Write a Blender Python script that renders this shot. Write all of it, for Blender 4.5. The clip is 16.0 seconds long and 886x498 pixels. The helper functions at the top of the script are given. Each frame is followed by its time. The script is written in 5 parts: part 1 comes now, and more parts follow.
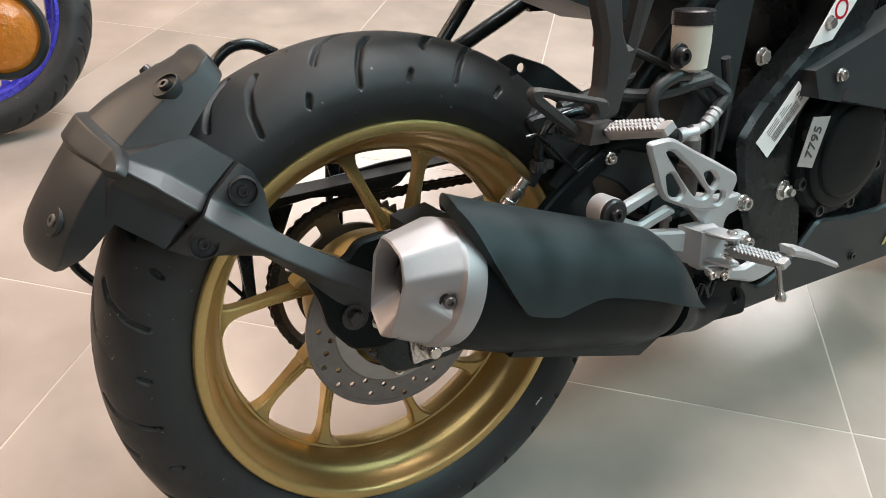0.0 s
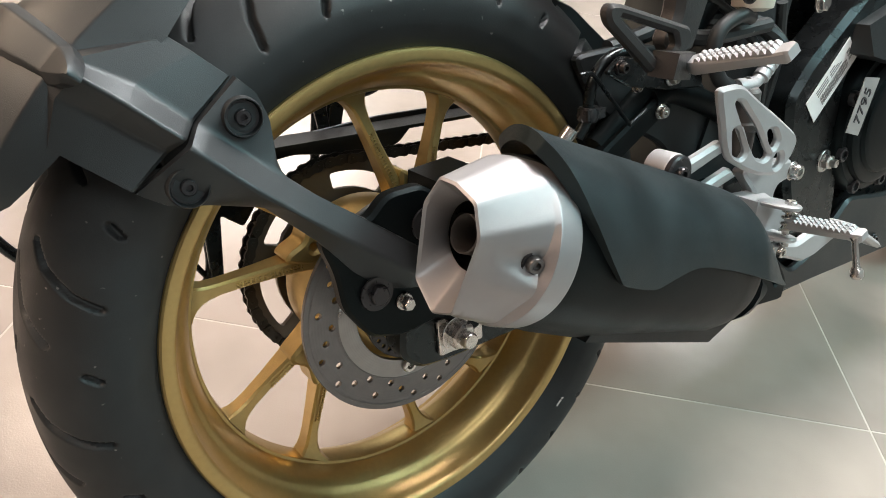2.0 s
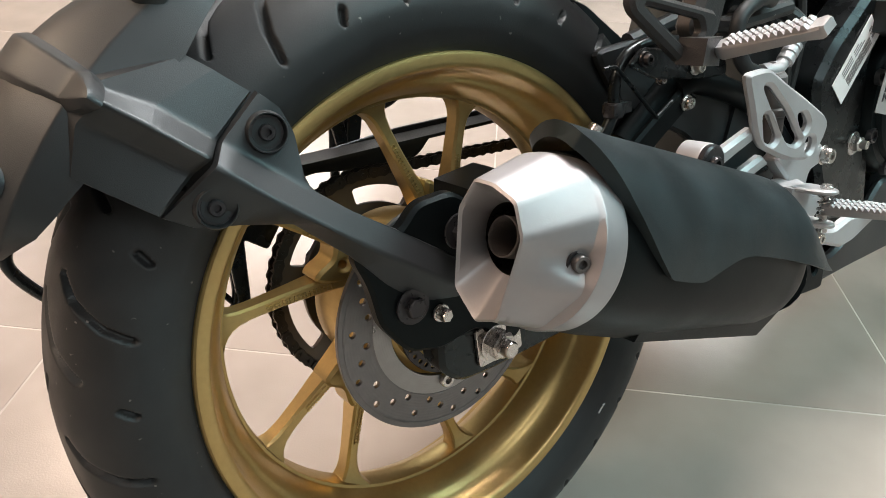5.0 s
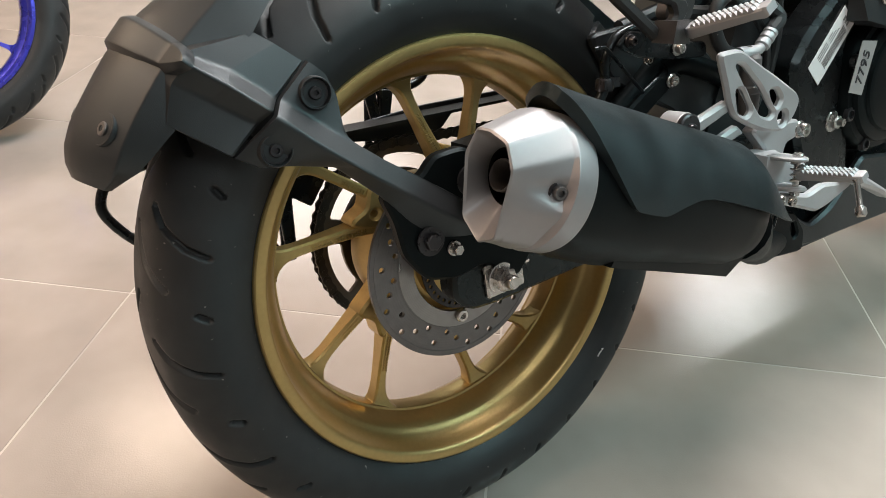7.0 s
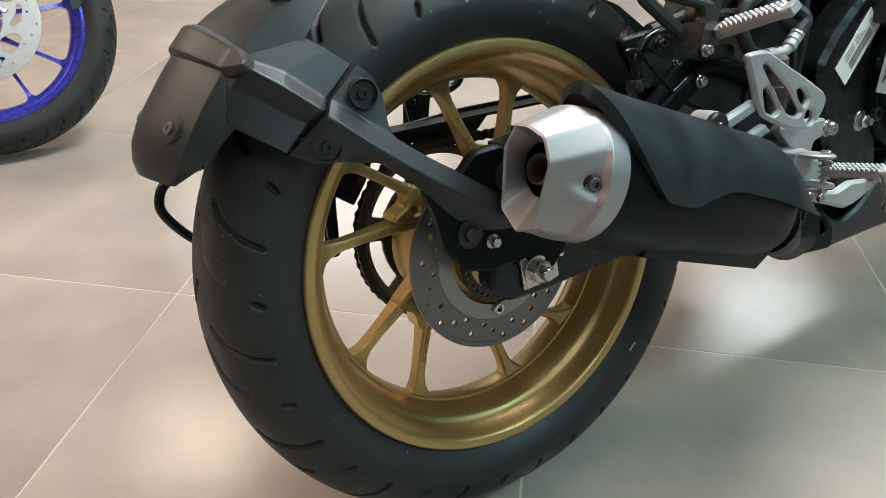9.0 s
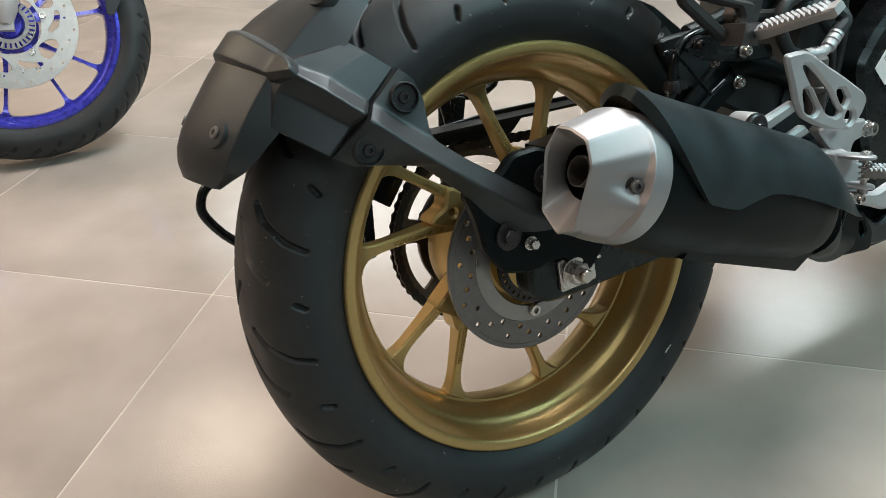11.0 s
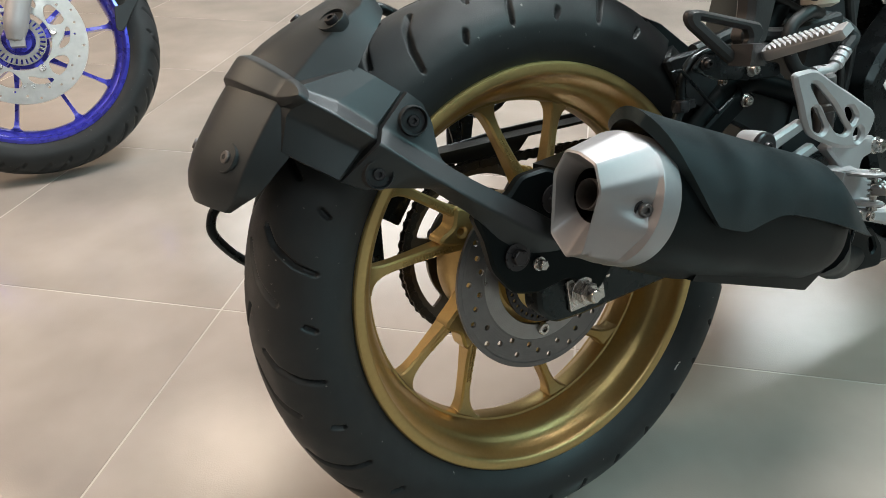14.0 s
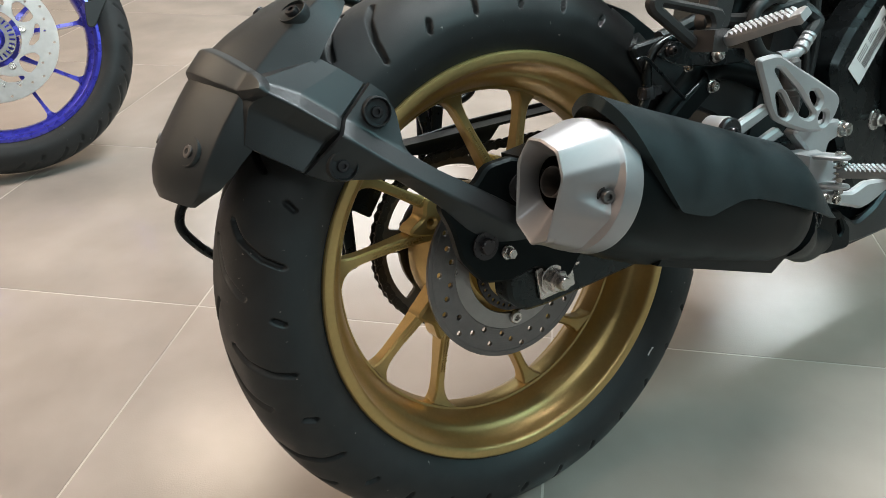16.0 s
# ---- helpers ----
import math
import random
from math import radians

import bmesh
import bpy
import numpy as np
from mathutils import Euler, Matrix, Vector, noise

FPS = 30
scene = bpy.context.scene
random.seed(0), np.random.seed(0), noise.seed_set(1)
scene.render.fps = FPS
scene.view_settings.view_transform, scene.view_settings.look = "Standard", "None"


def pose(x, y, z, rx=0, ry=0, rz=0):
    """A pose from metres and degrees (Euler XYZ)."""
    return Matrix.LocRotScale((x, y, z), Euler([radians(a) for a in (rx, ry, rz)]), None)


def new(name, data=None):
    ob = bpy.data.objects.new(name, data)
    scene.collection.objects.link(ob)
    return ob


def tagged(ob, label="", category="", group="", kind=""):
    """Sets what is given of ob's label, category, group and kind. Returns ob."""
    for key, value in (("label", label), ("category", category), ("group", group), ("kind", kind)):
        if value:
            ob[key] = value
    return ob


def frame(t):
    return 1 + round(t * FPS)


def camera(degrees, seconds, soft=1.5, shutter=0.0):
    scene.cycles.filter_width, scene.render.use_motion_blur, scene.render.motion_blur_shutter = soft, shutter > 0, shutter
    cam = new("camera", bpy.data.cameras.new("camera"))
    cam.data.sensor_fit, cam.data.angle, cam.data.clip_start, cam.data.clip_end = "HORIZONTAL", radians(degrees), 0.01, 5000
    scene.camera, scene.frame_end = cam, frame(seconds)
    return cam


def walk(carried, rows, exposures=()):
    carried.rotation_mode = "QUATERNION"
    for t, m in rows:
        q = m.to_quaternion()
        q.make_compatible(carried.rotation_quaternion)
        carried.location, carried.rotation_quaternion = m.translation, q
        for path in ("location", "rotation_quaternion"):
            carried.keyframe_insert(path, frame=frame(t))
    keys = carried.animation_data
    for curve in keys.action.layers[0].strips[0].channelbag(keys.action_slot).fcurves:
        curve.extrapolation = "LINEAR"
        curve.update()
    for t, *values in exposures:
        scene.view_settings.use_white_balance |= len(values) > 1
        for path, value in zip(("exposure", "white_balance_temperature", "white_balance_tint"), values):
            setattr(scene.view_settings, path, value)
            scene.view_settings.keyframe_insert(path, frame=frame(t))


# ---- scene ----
LEAN = 14.26
AXLE = 0.3069
cam = camera(61.68, 16.0, soft=0.8)
ROWS = [
    (0.0, -0.2994, -0.6161, 0.8932, 53.733, -2.887, -29.798),
    (0.5, -0.3098, -0.6229, 0.8719, 53.407, -3.956, -30.296),
    (1.0, -0.3479, -0.6268, 0.8323, 52.912, -5.338, -30.47),
    (1.5, -0.368, -0.5914, 0.7976, 55.007, -6.657, -33.757),
    (2.0, -0.3307, -0.4711, 0.7576, 54.883, -7.125, -35.235),
    (2.5, -0.2969, -0.3967, 0.7292, 51.896, -6.806, -34.419),
    (3.0, -0.3423, -0.4214, 0.776, 49.614, -4.847, -34.935),
    (3.5, -0.4025, -0.4764, 0.7893, 52.083, -2.827, -38.575),
    (3.7, -0.4212, -0.4923, 0.7912, 54.15, -2.609, -39.934),
    (5.8, -0.2964, -0.4351, 0.7145, 56.48, -3.892, -35.012),
    (6.0, -0.3167, -0.4654, 0.7235, 56.279, -3.409, -34.757),
    (6.5, -0.3658, -0.5496, 0.75, 56.659, -2.637, -34.548),
    (7.0, -0.4009, -0.5711, 0.76, 56.882, -2.315, -34.203),
    (7.5, -0.4318, -0.5974, 0.7605, 57.259, -1.964, -33.669),
    (8.0, -0.4431, -0.605, 0.7612, 57.463, -1.681, -33.061),
    (8.5, -0.4393, -0.602, 0.763, 57.572, -1.414, -32.67),
    (9.0, -0.433, -0.5988, 0.7636, 57.783, -0.994, -32.519),
    (11.3, -0.4495, -0.5936, 0.7667, 58.074, -0.119, -30.73),
    (11.5, -0.4497, -0.5954, 0.7639, 58.37, -0.312, -30.713),
    (12.0, -0.4404, -0.5926, 0.7665, 58.764, -0.092, -30.746),
    (12.5, -0.4312, -0.5901, 0.7746, 59.03, 0.101, -30.823),
    (13.0, -0.4404, -0.594, 0.7751, 59.108, 0.283, -30.821),
    (13.5, -0.4456, -0.5945, 0.7796, 58.885, 0.286, -30.68),
    (14.0, -0.4473, -0.5881, 0.7796, 58.394, 0.353, -30.671),
    (14.5, -0.4407, -0.5806, 0.7743, 58.027, 0.562, -30.886),
    (15.0, -0.4464, -0.594, 0.7788, 57.789, 0.691, -31.339),
    (15.5, -0.444, -0.609, 0.7822, 57.745, 0.825, -31.829),
    (16.0, -0.4334, -0.5992, 0.7783, 57.805, 0.798, -32.175),
]
walk(cam, [(r[0], pose(*r[1:])) for r in ROWS], [(0.0, 0.59, 7000, 19), (1.0, 0.56, 6950, 18), (1.8, 0.68, 6950, 17), (2.5, 0.92, 7100, 18), (3.2, 0.82, 7100, 18), (3.8, 0.68, 7000, 18), (6.0, 0.74, 7000, 18), (7.0, 0.52, 6950, 17), (8.0, 0.44, 6800, 14), (9.0, 0.38, 6650, 11), (13.0, 0.31, 6600, 11), (16.0, 0.34, 6600, 11)])

# ---- light and exposure ----
scene.view_settings.exposure = 0.0
world = bpy.data.worlds.new("world")
world.use_nodes = True
world.node_tree.nodes["Background"].inputs[0].default_value = (0.9, 0.93, 1.0, 1)
world.node_tree.nodes["Background"].inputs[1].default_value = 0.05
scene.world = world
CEIL = 3.0


YAW_TILE = -41.42


def panel_lamp(x, y, sx, sy, watts, colour):
    """The lamp behind a ceiling panel's diffuser."""
    data = bpy.data.lights.new("panel_lamp", "AREA")
    data.shape, data.size, data.size_y, data.energy, data.color = "RECTANGLE", sx, sy, watts, colour
    ob = new("panel_lamp", data)
    ob.matrix_world = pose(x, y, CEIL - 0.045, 0, 0, YAW_TILE)
    return ob


COOL, WARM = (0.90, 0.99, 1.0), (1.0, 0.74, 0.53)
# First and third are known from floor reflections; the rest are added fill.
PANELS = [
    (4.62, 2.22, 0.84, 1.0, 14.5, COOL),
    (2.2, 5.8, 2.4, 2.4, 40, COOL),
    (0.12, 3.18, 0.76, 0.68, 7.5, (1.0, 0.84, 0.66)),
    (-2.5, 3.4, 1.8, 1.8, 74, WARM),
    (-2.5, 1.0, 1.2, 1.2, 38, (1.0, 0.73, 0.56)),
    (1.3, 0.6, 1.2, 1.2, 86, (1.0, 0.985, 0.98)),
    (-0.6, -2.1, 1.2, 1.2, 16, COOL),
    (2.0, -1.7, 1.2, 1.2, 45, (0.58, 0.96, 1.0)),
]
for row in PANELS:
    panel_lamp(*row)


# ---- materials ----
def material(name, colour, rough=0.5, metal=0.0, vary=0.15, scale=30.0, bump=0.0, bump_scale=400.0, rough_vary=0.1, coat=0.0, blotch=0.0, blotch_scale=4.0, spec=0.5, tint=(1, 1, 1)):
    """A surface with large and fine variation of tone, gloss and relief."""
    m = bpy.data.materials.new(name)
    m.use_nodes = True
    nt = m.node_tree
    b = nt.nodes["Principled BSDF"]
    b.inputs["Metallic"].default_value = metal
    b.inputs["Coat Weight"].default_value = coat
    b.inputs["Specular IOR Level"].default_value = spec
    # Tint colours the sheen: the blacks carry a cool light's cast in it.
    b.inputs["Specular Tint"].default_value = (*tint, 1)
    co = nt.nodes.new("ShaderNodeTexCoord")
    fine, big = nt.nodes.new("ShaderNodeTexNoise"), nt.nodes.new("ShaderNodeTexNoise")
    fine.inputs["Scale"].default_value, fine.inputs["Detail"].default_value = scale, 6
    big.inputs["Scale"].default_value, big.inputs["Detail"].default_value = blotch_scale, 4
    for n in (fine, big):
        nt.links.new(co.outputs["Object"], n.inputs["Vector"])
    add = nt.nodes.new("ShaderNodeMath")
    add.operation = "MULTIPLY_ADD"
    add.inputs[1].default_value = vary
    nt.links.new(fine.outputs["Fac"], add.inputs[0])
    add2 = nt.nodes.new("ShaderNodeMath")
    add2.operation = "MULTIPLY_ADD"
    add2.inputs[1].default_value, add2.inputs[2].default_value = blotch, 1.0 - 0.5 * (vary + blotch)
    nt.links.new(big.outputs["Fac"], add2.inputs[0])
    nt.links.new(add2.outputs[0], add.inputs[2])
    mul = nt.nodes.new("ShaderNodeVectorMath")
    mul.operation = "SCALE"
    mul.inputs[0].default_value = colour
    nt.links.new(add.outputs[0], mul.inputs["Scale"])
    nt.links.new(mul.outputs[0], b.inputs["Base Color"])
    ro = nt.nodes.new("ShaderNodeMapRange")
    ro.inputs["From Min"].default_value, ro.inputs["From Max"].default_value = 0.3, 0.7
    ro.inputs["To Min"].default_value, ro.inputs["To Max"].default_value = max(rough - rough_vary, 0.03), min(rough + rough_vary, 1)
    nt.links.new(big.outputs["Fac"] if blotch else fine.outputs["Fac"], ro.inputs["Value"])
    nt.links.new(ro.outputs[0], b.inputs["Roughness"])
    if bump:
        grain = nt.nodes.new("ShaderNodeTexNoise")
        grain.inputs["Scale"].default_value, grain.inputs["Detail"].default_value = bump_scale, 3
        nt.links.new(co.outputs["Object"], grain.inputs["Vector"])
        bp = nt.nodes.new("ShaderNodeBump")
        bp.inputs["Strength"].default_value, bp.inputs["Distance"].default_value = bump, 0.001
        nt.links.new(grain.outputs["Fac"], bp.inputs["Height"])
        nt.links.new(bp.outputs[0], b.inputs["Normal"])
    return m


def glowing(name, colour, strength):
    m = bpy.data.materials.new(name)
    m.use_nodes = True
    b = m.node_tree.nodes["Principled BSDF"]
    b.inputs["Base Color"].default_value = (0.9, 0.9, 0.9, 1)
    b.inputs["Emission Color"].default_value = (*colour, 1)
    b.inputs["Emission Strength"].default_value = strength
    return m


RUBBER = material("rubber", (0.0150, 0.0155, 0.0165), 0.56, vary=0.8, scale=45, bump=0.12, bump_scale=900, rough_vary=0.20, blotch=1.0, blotch_scale=12, tint=(0.86, 1.0, 1.03))


def dust(m, scale, least, colour):
    """Sparse pale specks of dust over a dark surface."""
    nt = m.node_tree
    b = nt.nodes["Principled BSDF"]
    under = b.inputs["Base Color"].links[0].from_socket
    co = next(n for n in nt.nodes if n.type == "TEX_COORD")
    specks, cut, mix = nt.nodes.new("ShaderNodeTexNoise"), nt.nodes.new("ShaderNodeMapRange"), nt.nodes.new("ShaderNodeMix")
    specks.inputs["Scale"].default_value, specks.inputs["Detail"].default_value = scale, 1
    cut.inputs["From Min"].default_value, cut.inputs["From Max"].default_value = least, least + 0.05
    mix.data_type = "RGBA"
    nt.links.new(co.outputs["Object"], specks.inputs["Vector"])
    nt.links.new(specks.outputs["Fac"], cut.inputs["Value"])
    nt.links.new(cut.outputs[0], mix.inputs["Factor"])
    nt.links.new(under, mix.inputs["A"])
    mix.inputs["B"].default_value = (*colour, 1)
    nt.links.new(mix.outputs["Result"], b.inputs["Base Color"])


dust(RUBBER, 170, 0.76, (0.16, 0.15, 0.14))
PLASTIC = material("black_plastic", (0.0165, 0.0175, 0.0185), 0.46, vary=0.2, scale=90, bump=0.14, bump_scale=1500, rough_vary=0.06, blotch=0.2, blotch_scale=12, tint=(0.80, 1.0, 1.06))
BLACK = material("black_enamel", (0.0050, 0.0056, 0.0060), 0.28, vary=0.2, scale=40, bump=0.08, bump_scale=500, rough_vary=0.08, spec=0.4, tint=(0.78, 1.0, 1.06))
SATIN = material("satin_black_steel", (0.0032, 0.0040, 0.0044), 0.42, vary=0.25, scale=50, bump=0.12, bump_scale=700, blotch=0.3, blotch_scale=10, spec=0.14, tint=(0.72, 1.0, 1.06))
SHIELD = material("heat_shield_black", (0.0088, 0.0128, 0.0142), 0.42, vary=0.2, scale=70, bump=0.25, bump_scale=1300, rough_vary=0.11, blotch=0.5, blotch_scale=22, tint=(0.70, 1.0, 1.08))
GOLD = material("gold_paint", (0.49, 0.36, 0.15), 0.375, metal=0.84, vary=0.2, scale=200, bump=0.12, bump_scale=1200, rough_vary=0.06, blotch=0.15, blotch_scale=14)
BLUE = material("blue_paint", (0.05, 0.055, 0.50), 0.28, metal=0.45, vary=0.08, scale=60, rough_vary=0.03, coat=0.9)
STEEL = material("brushed_steel", (0.340, 0.350, 0.362), 0.53, metal=0.85, vary=0.08, scale=140, bump=0.025, bump_scale=900, rough_vary=0.04, blotch=0.12, blotch_scale=16)
ALLOY = material("cast_alloy", (0.41, 0.425, 0.437), 0.48, metal=0.5, vary=0.12, scale=90, bump=0.25, bump_scale=700, blotch=0.15, blotch_scale=20)
DARKCAST = material("dark_casting", (0.040, 0.041, 0.042), 0.48, metal=0.3, vary=0.15, scale=90, bump=0.3, bump_scale=800)
GREYCAST = material("grey_casting", (0.115, 0.112, 0.110), 0.55, metal=0.3, vary=0.15, scale=90, bump=0.3, bump_scale=800)
ZINC = material("zinc_plate", (0.56, 0.55, 0.53), 0.26, metal=0.95, vary=0.12, scale=60, bump=0.02, bump_scale=300, rough_vary=0.06)
DISC = material("disc_steel", (0.175, 0.175, 0.175), 0.42, metal=0.85, vary=0.25, scale=120, bump=0.15, bump_scale=600, blotch=0.25, blotch_scale=14)
WORNDISC = material("worn_disc_steel", (0.30, 0.30, 0.295), 0.36, metal=0.85, vary=0.3, scale=70, bump=0.05, bump_scale=500, blotch=0.35, blotch_scale=18)
BRIGHTDISC = material("bright_disc_steel", (0.52, 0.53, 0.52), 0.36, metal=0.88, vary=0.3, scale=70, blotch=0.5, blotch_scale=22)
SPROCKET = material("sprocket_steel", (0.11, 0.10, 0.085), 0.42, metal=0.8, vary=0.3, scale=60, blotch=0.4, blotch_scale=12)
CHAINBLACK = material("oiled_chain", (0.035, 0.033, 0.030), 0.34, metal=0.6, vary=0.4, scale=80)
BOLTBLACK = material("black_bolt", (0.035, 0.035, 0.038), 0.33, metal=0.5, vary=0.2, scale=200)
MARKER = material("marker_ink", (0.03, 0.03, 0.035), 0.5, vary=0.2)
PAPER = material("white_label", (0.72, 0.72, 0.72), 0.5, vary=0.06, scale=60)
INK = material("label_ink", (0.22, 0.22, 0.22), 0.6, vary=0.05)
TAPE = material("grey_tape", (0.30, 0.29, 0.285), 0.55, vary=0.15, scale=120)
MILKY = material("milky_plastic", (0.55, 0.53, 0.46), 0.4, vary=0.1, scale=40)
AMBER = material("amber_reflector", (0.62, 0.20, 0.02), 0.2, vary=0.5, scale=260, bump=0.8, bump_scale=300, coat=0.6)
RED = material("red_lens", (0.45, 0.01, 0.02), 0.2, vary=0.2)
LOGOGOLD = material("gold_decal", (0.42, 0.34, 0.12), 0.45, vary=0.1)
WALL = material("wall_paint", (0.62, 0.60, 0.57), 0.7, vary=0.05, scale=8, bump=0.1, bump_scale=120, blotch=0.08, blotch_scale=1)
DARKWALL = material("dark_wall_paint", (0.24, 0.24, 0.245), 0.7, vary=0.05, scale=8, bump=0.1, bump_scale=120, blotch=0.1, blotch_scale=1)
CEILING = material("ceiling_paint", (0.22, 0.22, 0.225), 0.8, vary=0.04, scale=8, blotch=0.05, blotch_scale=1)
GROUT = material("pale_grout", (0.43, 0.40, 0.36), 0.7, vary=1.7, scale=3.5)


def tile_material():
    """Polished grey-beige porcelain, faint sparkle; its soft clouds also stand in for smoky reflections."""
    m = material("porcelain_tile", (0.326, 0.297, 0.266), 0.035, vary=0.36, scale=5, bump=0.17, bump_scale=420, rough_vary=0.015, blotch=0.8, blotch_scale=3.6, spec=0.62)
    nt = m.node_tree
    info = nt.nodes.new("ShaderNodeObjectInfo")
    co = next(n for n in nt.nodes if n.type == "TEX_COORD")
    shift = nt.nodes.new("ShaderNodeVectorMath")
    shift.operation = "MULTIPLY_ADD"
    shift.inputs[1].default_value = (37.0, 19.0, 7.0)
    nt.links.new(info.outputs["Random"], shift.inputs[0])
    nt.links.new(co.outputs["Object"], shift.inputs[2])
    for n in nt.nodes:
        if n.type == "TEX_NOISE":
            nt.links.new(shift.outputs[0], n.inputs["Vector"])
    return m


TILE = tile_material()


def add_turning_marks(m, scale, amount):
    """Fine rings round the wheel's axle, as grinding leaves them on a disc."""
    nt = m.node_tree
    b = nt.nodes["Principled BSDF"]
    co = next(n for n in nt.nodes if n.type == "TEX_COORD")
    wave = nt.nodes.new("ShaderNodeTexWave")
    wave.wave_type, wave.rings_direction = "RINGS", "Y"
    wave.inputs["Scale"].default_value, wave.inputs["Distortion"].default_value, wave.inputs["Detail"].default_value = scale, 1.5, 3
    nt.links.new(co.outputs["Object"], wave.inputs["Vector"])
    bp = nt.nodes.new("ShaderNodeBump")
    bp.inputs["Strength"].default_value, bp.inputs["Distance"].default_value = amount, 0.001
    nt.links.new(wave.outputs["Fac"], bp.inputs["Height"])
    if b.inputs["Normal"].links:
        nt.links.new(b.inputs["Normal"].links[0].from_socket, bp.inputs["Normal"])
    nt.links.new(bp.outputs[0], b.inputs["Normal"])


add_turning_marks(DISC, 110, 0.10)
add_turning_marks(WORNDISC, 140, 0.08)


# ---- mesh helpers ----
def part(name, bm, mat, parent=None, label="", angle=35):
    """Link a bmesh as one mesh object under a thing or a part."""
    me = bpy.data.meshes.new(name)
    if isinstance(bm, bmesh.types.BMesh):
        bmesh.ops.recalc_face_normals(bm, faces=bm.faces)
        bm.to_mesh(me)
        bm.free()
    else:
        me = bm
    me.materials.clear()
    me.materials.append(mat)
    me.polygons.foreach_set("use_smooth", [True] * len(me.polygons))
    me.set_sharp_from_angle(angle=radians(angle))
    ob = new(name, me)
    if parent is not None:
        ob.parent = parent
    if len(me.polygons) < 20000 and name not in ("tile", "link"):
        flat = ob.modifiers.new("even_normals", "WEIGHTED_NORMAL")
        flat.keep_sharp, flat.weight = True, 60
    return tagged(ob, label)


def share(name, me, parent, m):
    """One more piece on a mesh that alike pieces share."""
    ob = new(name, me)
    ob.parent = parent
    ob.matrix_basis = m
    return ob


def bevelled(bm, width=0.002, seg=2, angle=30):
    edges = [e for e in bm.edges if len(e.link_faces) == 2 and e.calc_face_angle(0) > radians(angle)]
    if edges:
        bmesh.ops.bevel(bm, geom=edges, offset=width, segments=seg, profile=0.6, affect="EDGES", clamp_overlap=True)
    return bm


def rings(sections, closed=True, caps=True, loop=False):
    """A skin over rings of points, each ring with the same count."""
    bm = bmesh.new()
    vs = [[bm.verts.new(p) for p in ring] for ring in sections]
    n = len(vs[0])
    pairs = list(zip(vs, vs[1:])) + ([(vs[-1], vs[0])] if loop else [])
    for a, b in pairs:
        for i in range(n if closed else n - 1):
            j = (i + 1) % n
            bm.faces.new((a[i], a[j], b[j], b[i]))
    if caps and closed and not loop:
        bm.faces.new(vs[0])
        bm.faces.new(vs[-1][::-1])
    return bm


def revolve(profile, seg=96, closed=False, a0=0.0, a1=360.0):
    """Turn a profile of (radius, y) round the y axis."""
    full = abs(a1 - a0) >= 359.9
    out = []
    for k in range(seg if full else seg + 1):
        a = radians(a0 + (a1 - a0) * k / seg)
        out.append([(r * math.cos(a), y, r * math.sin(a)) for r, y in profile])
    return rings(out, closed=closed, caps=False, loop=full)


def smooth_path(points, steps=8):
    """Points on a soft curve through the given ones."""
    p = [Vector(q) for q in points]
    p = [2 * p[0] - p[1]] + p + [2 * p[-1] - p[-2]]
    out = []
    for a, b, c, d in zip(p, p[1:], p[2:], p[3:]):
        for k in range(steps):
            t = k / steps
            out.append(0.5 * (2 * b + (c - a) * t + (2 * a - 5 * b + 4 * c - d) * t * t + (3 * b - a - 3 * c + d) * t ** 3))
    return out + [p[-2]]


def tube(points, radius, seg=12, steps=8):
    path = smooth_path(points, steps)
    out, side = [], Vector((0.13, 1, 0.21))
    for i, q in enumerate(path):
        d = (path[min(i + 1, len(path) - 1)] - path[max(i - 1, 0)]).normalized()
        u = (side - d * side.dot(d)).normalized()
        v = d.cross(u)
        rad = radius(i / (len(path) - 1)) if callable(radius) else radius
        out.append([q + rad * (math.cos(2 * math.pi * k / seg) * u + math.sin(2 * math.pi * k / seg) * v) for k in range(seg)])
    return rings(out)


def sheet(outline, holes=(), depth=0.006, bevel=0.001, y=0.0, shear=(0, 0), steps=1):
    """A flat plate in the x-z plane with round or shaped holes, centred on y; shear tilts it by dy/dx and dy/dz."""
    cu = bpy.data.curves.new("outline", "CURVE")
    cu.dimensions, cu.fill_mode, cu.extrude, cu.bevel_depth, cu.bevel_resolution = "2D", "BOTH", max(depth / 2 - bevel, 0.0001), bevel, 0
    cu.offset = -bevel
    for loop in (outline, *holes):
        sp = cu.splines.new("POLY")
        sp.points.add(len(loop) - 1)
        for q, (a, b) in zip(sp.points, loop):
            q.co = (a, b, 0, 1)
        sp.use_cyclic_u = True
    ob = bpy.data.objects.new("outline", cu)
    me = bpy.data.meshes.new_from_object(ob)
    bpy.data.objects.remove(ob)
    bpy.data.curves.remove(cu)
    bm = bmesh.new()
    bm.from_mesh(me)
    bpy.data.meshes.remove(me)
    for v in bm.verts:
        a, b, c = v.co
        v.co = (a, y - c + shear[0] * a + shear[1] * b, b)
    bmesh.ops.remove_doubles(bm, verts=bm.verts, dist=1e-6)
    return bm


def round_loop(points, r=0.004, n=3):
    """An outline with its corners rounded."""
    out = []
    p = [Vector(q) for q in points]
    for i, q in enumerate(p):
        a, b = p[i - 1] - q, p[(i + 1) % len(p)] - q
        ra, rb = min(r, a.length * 0.45), min(r, b.length * 0.45)
        s, e = q + a.normalized() * ra, q + b.normalized() * rb
        for k in range(n + 1):
            t = k / n
            out.append(tuple((1 - t) ** 2 * s + 2 * t * (1 - t) * q + t * t * e))
    return out


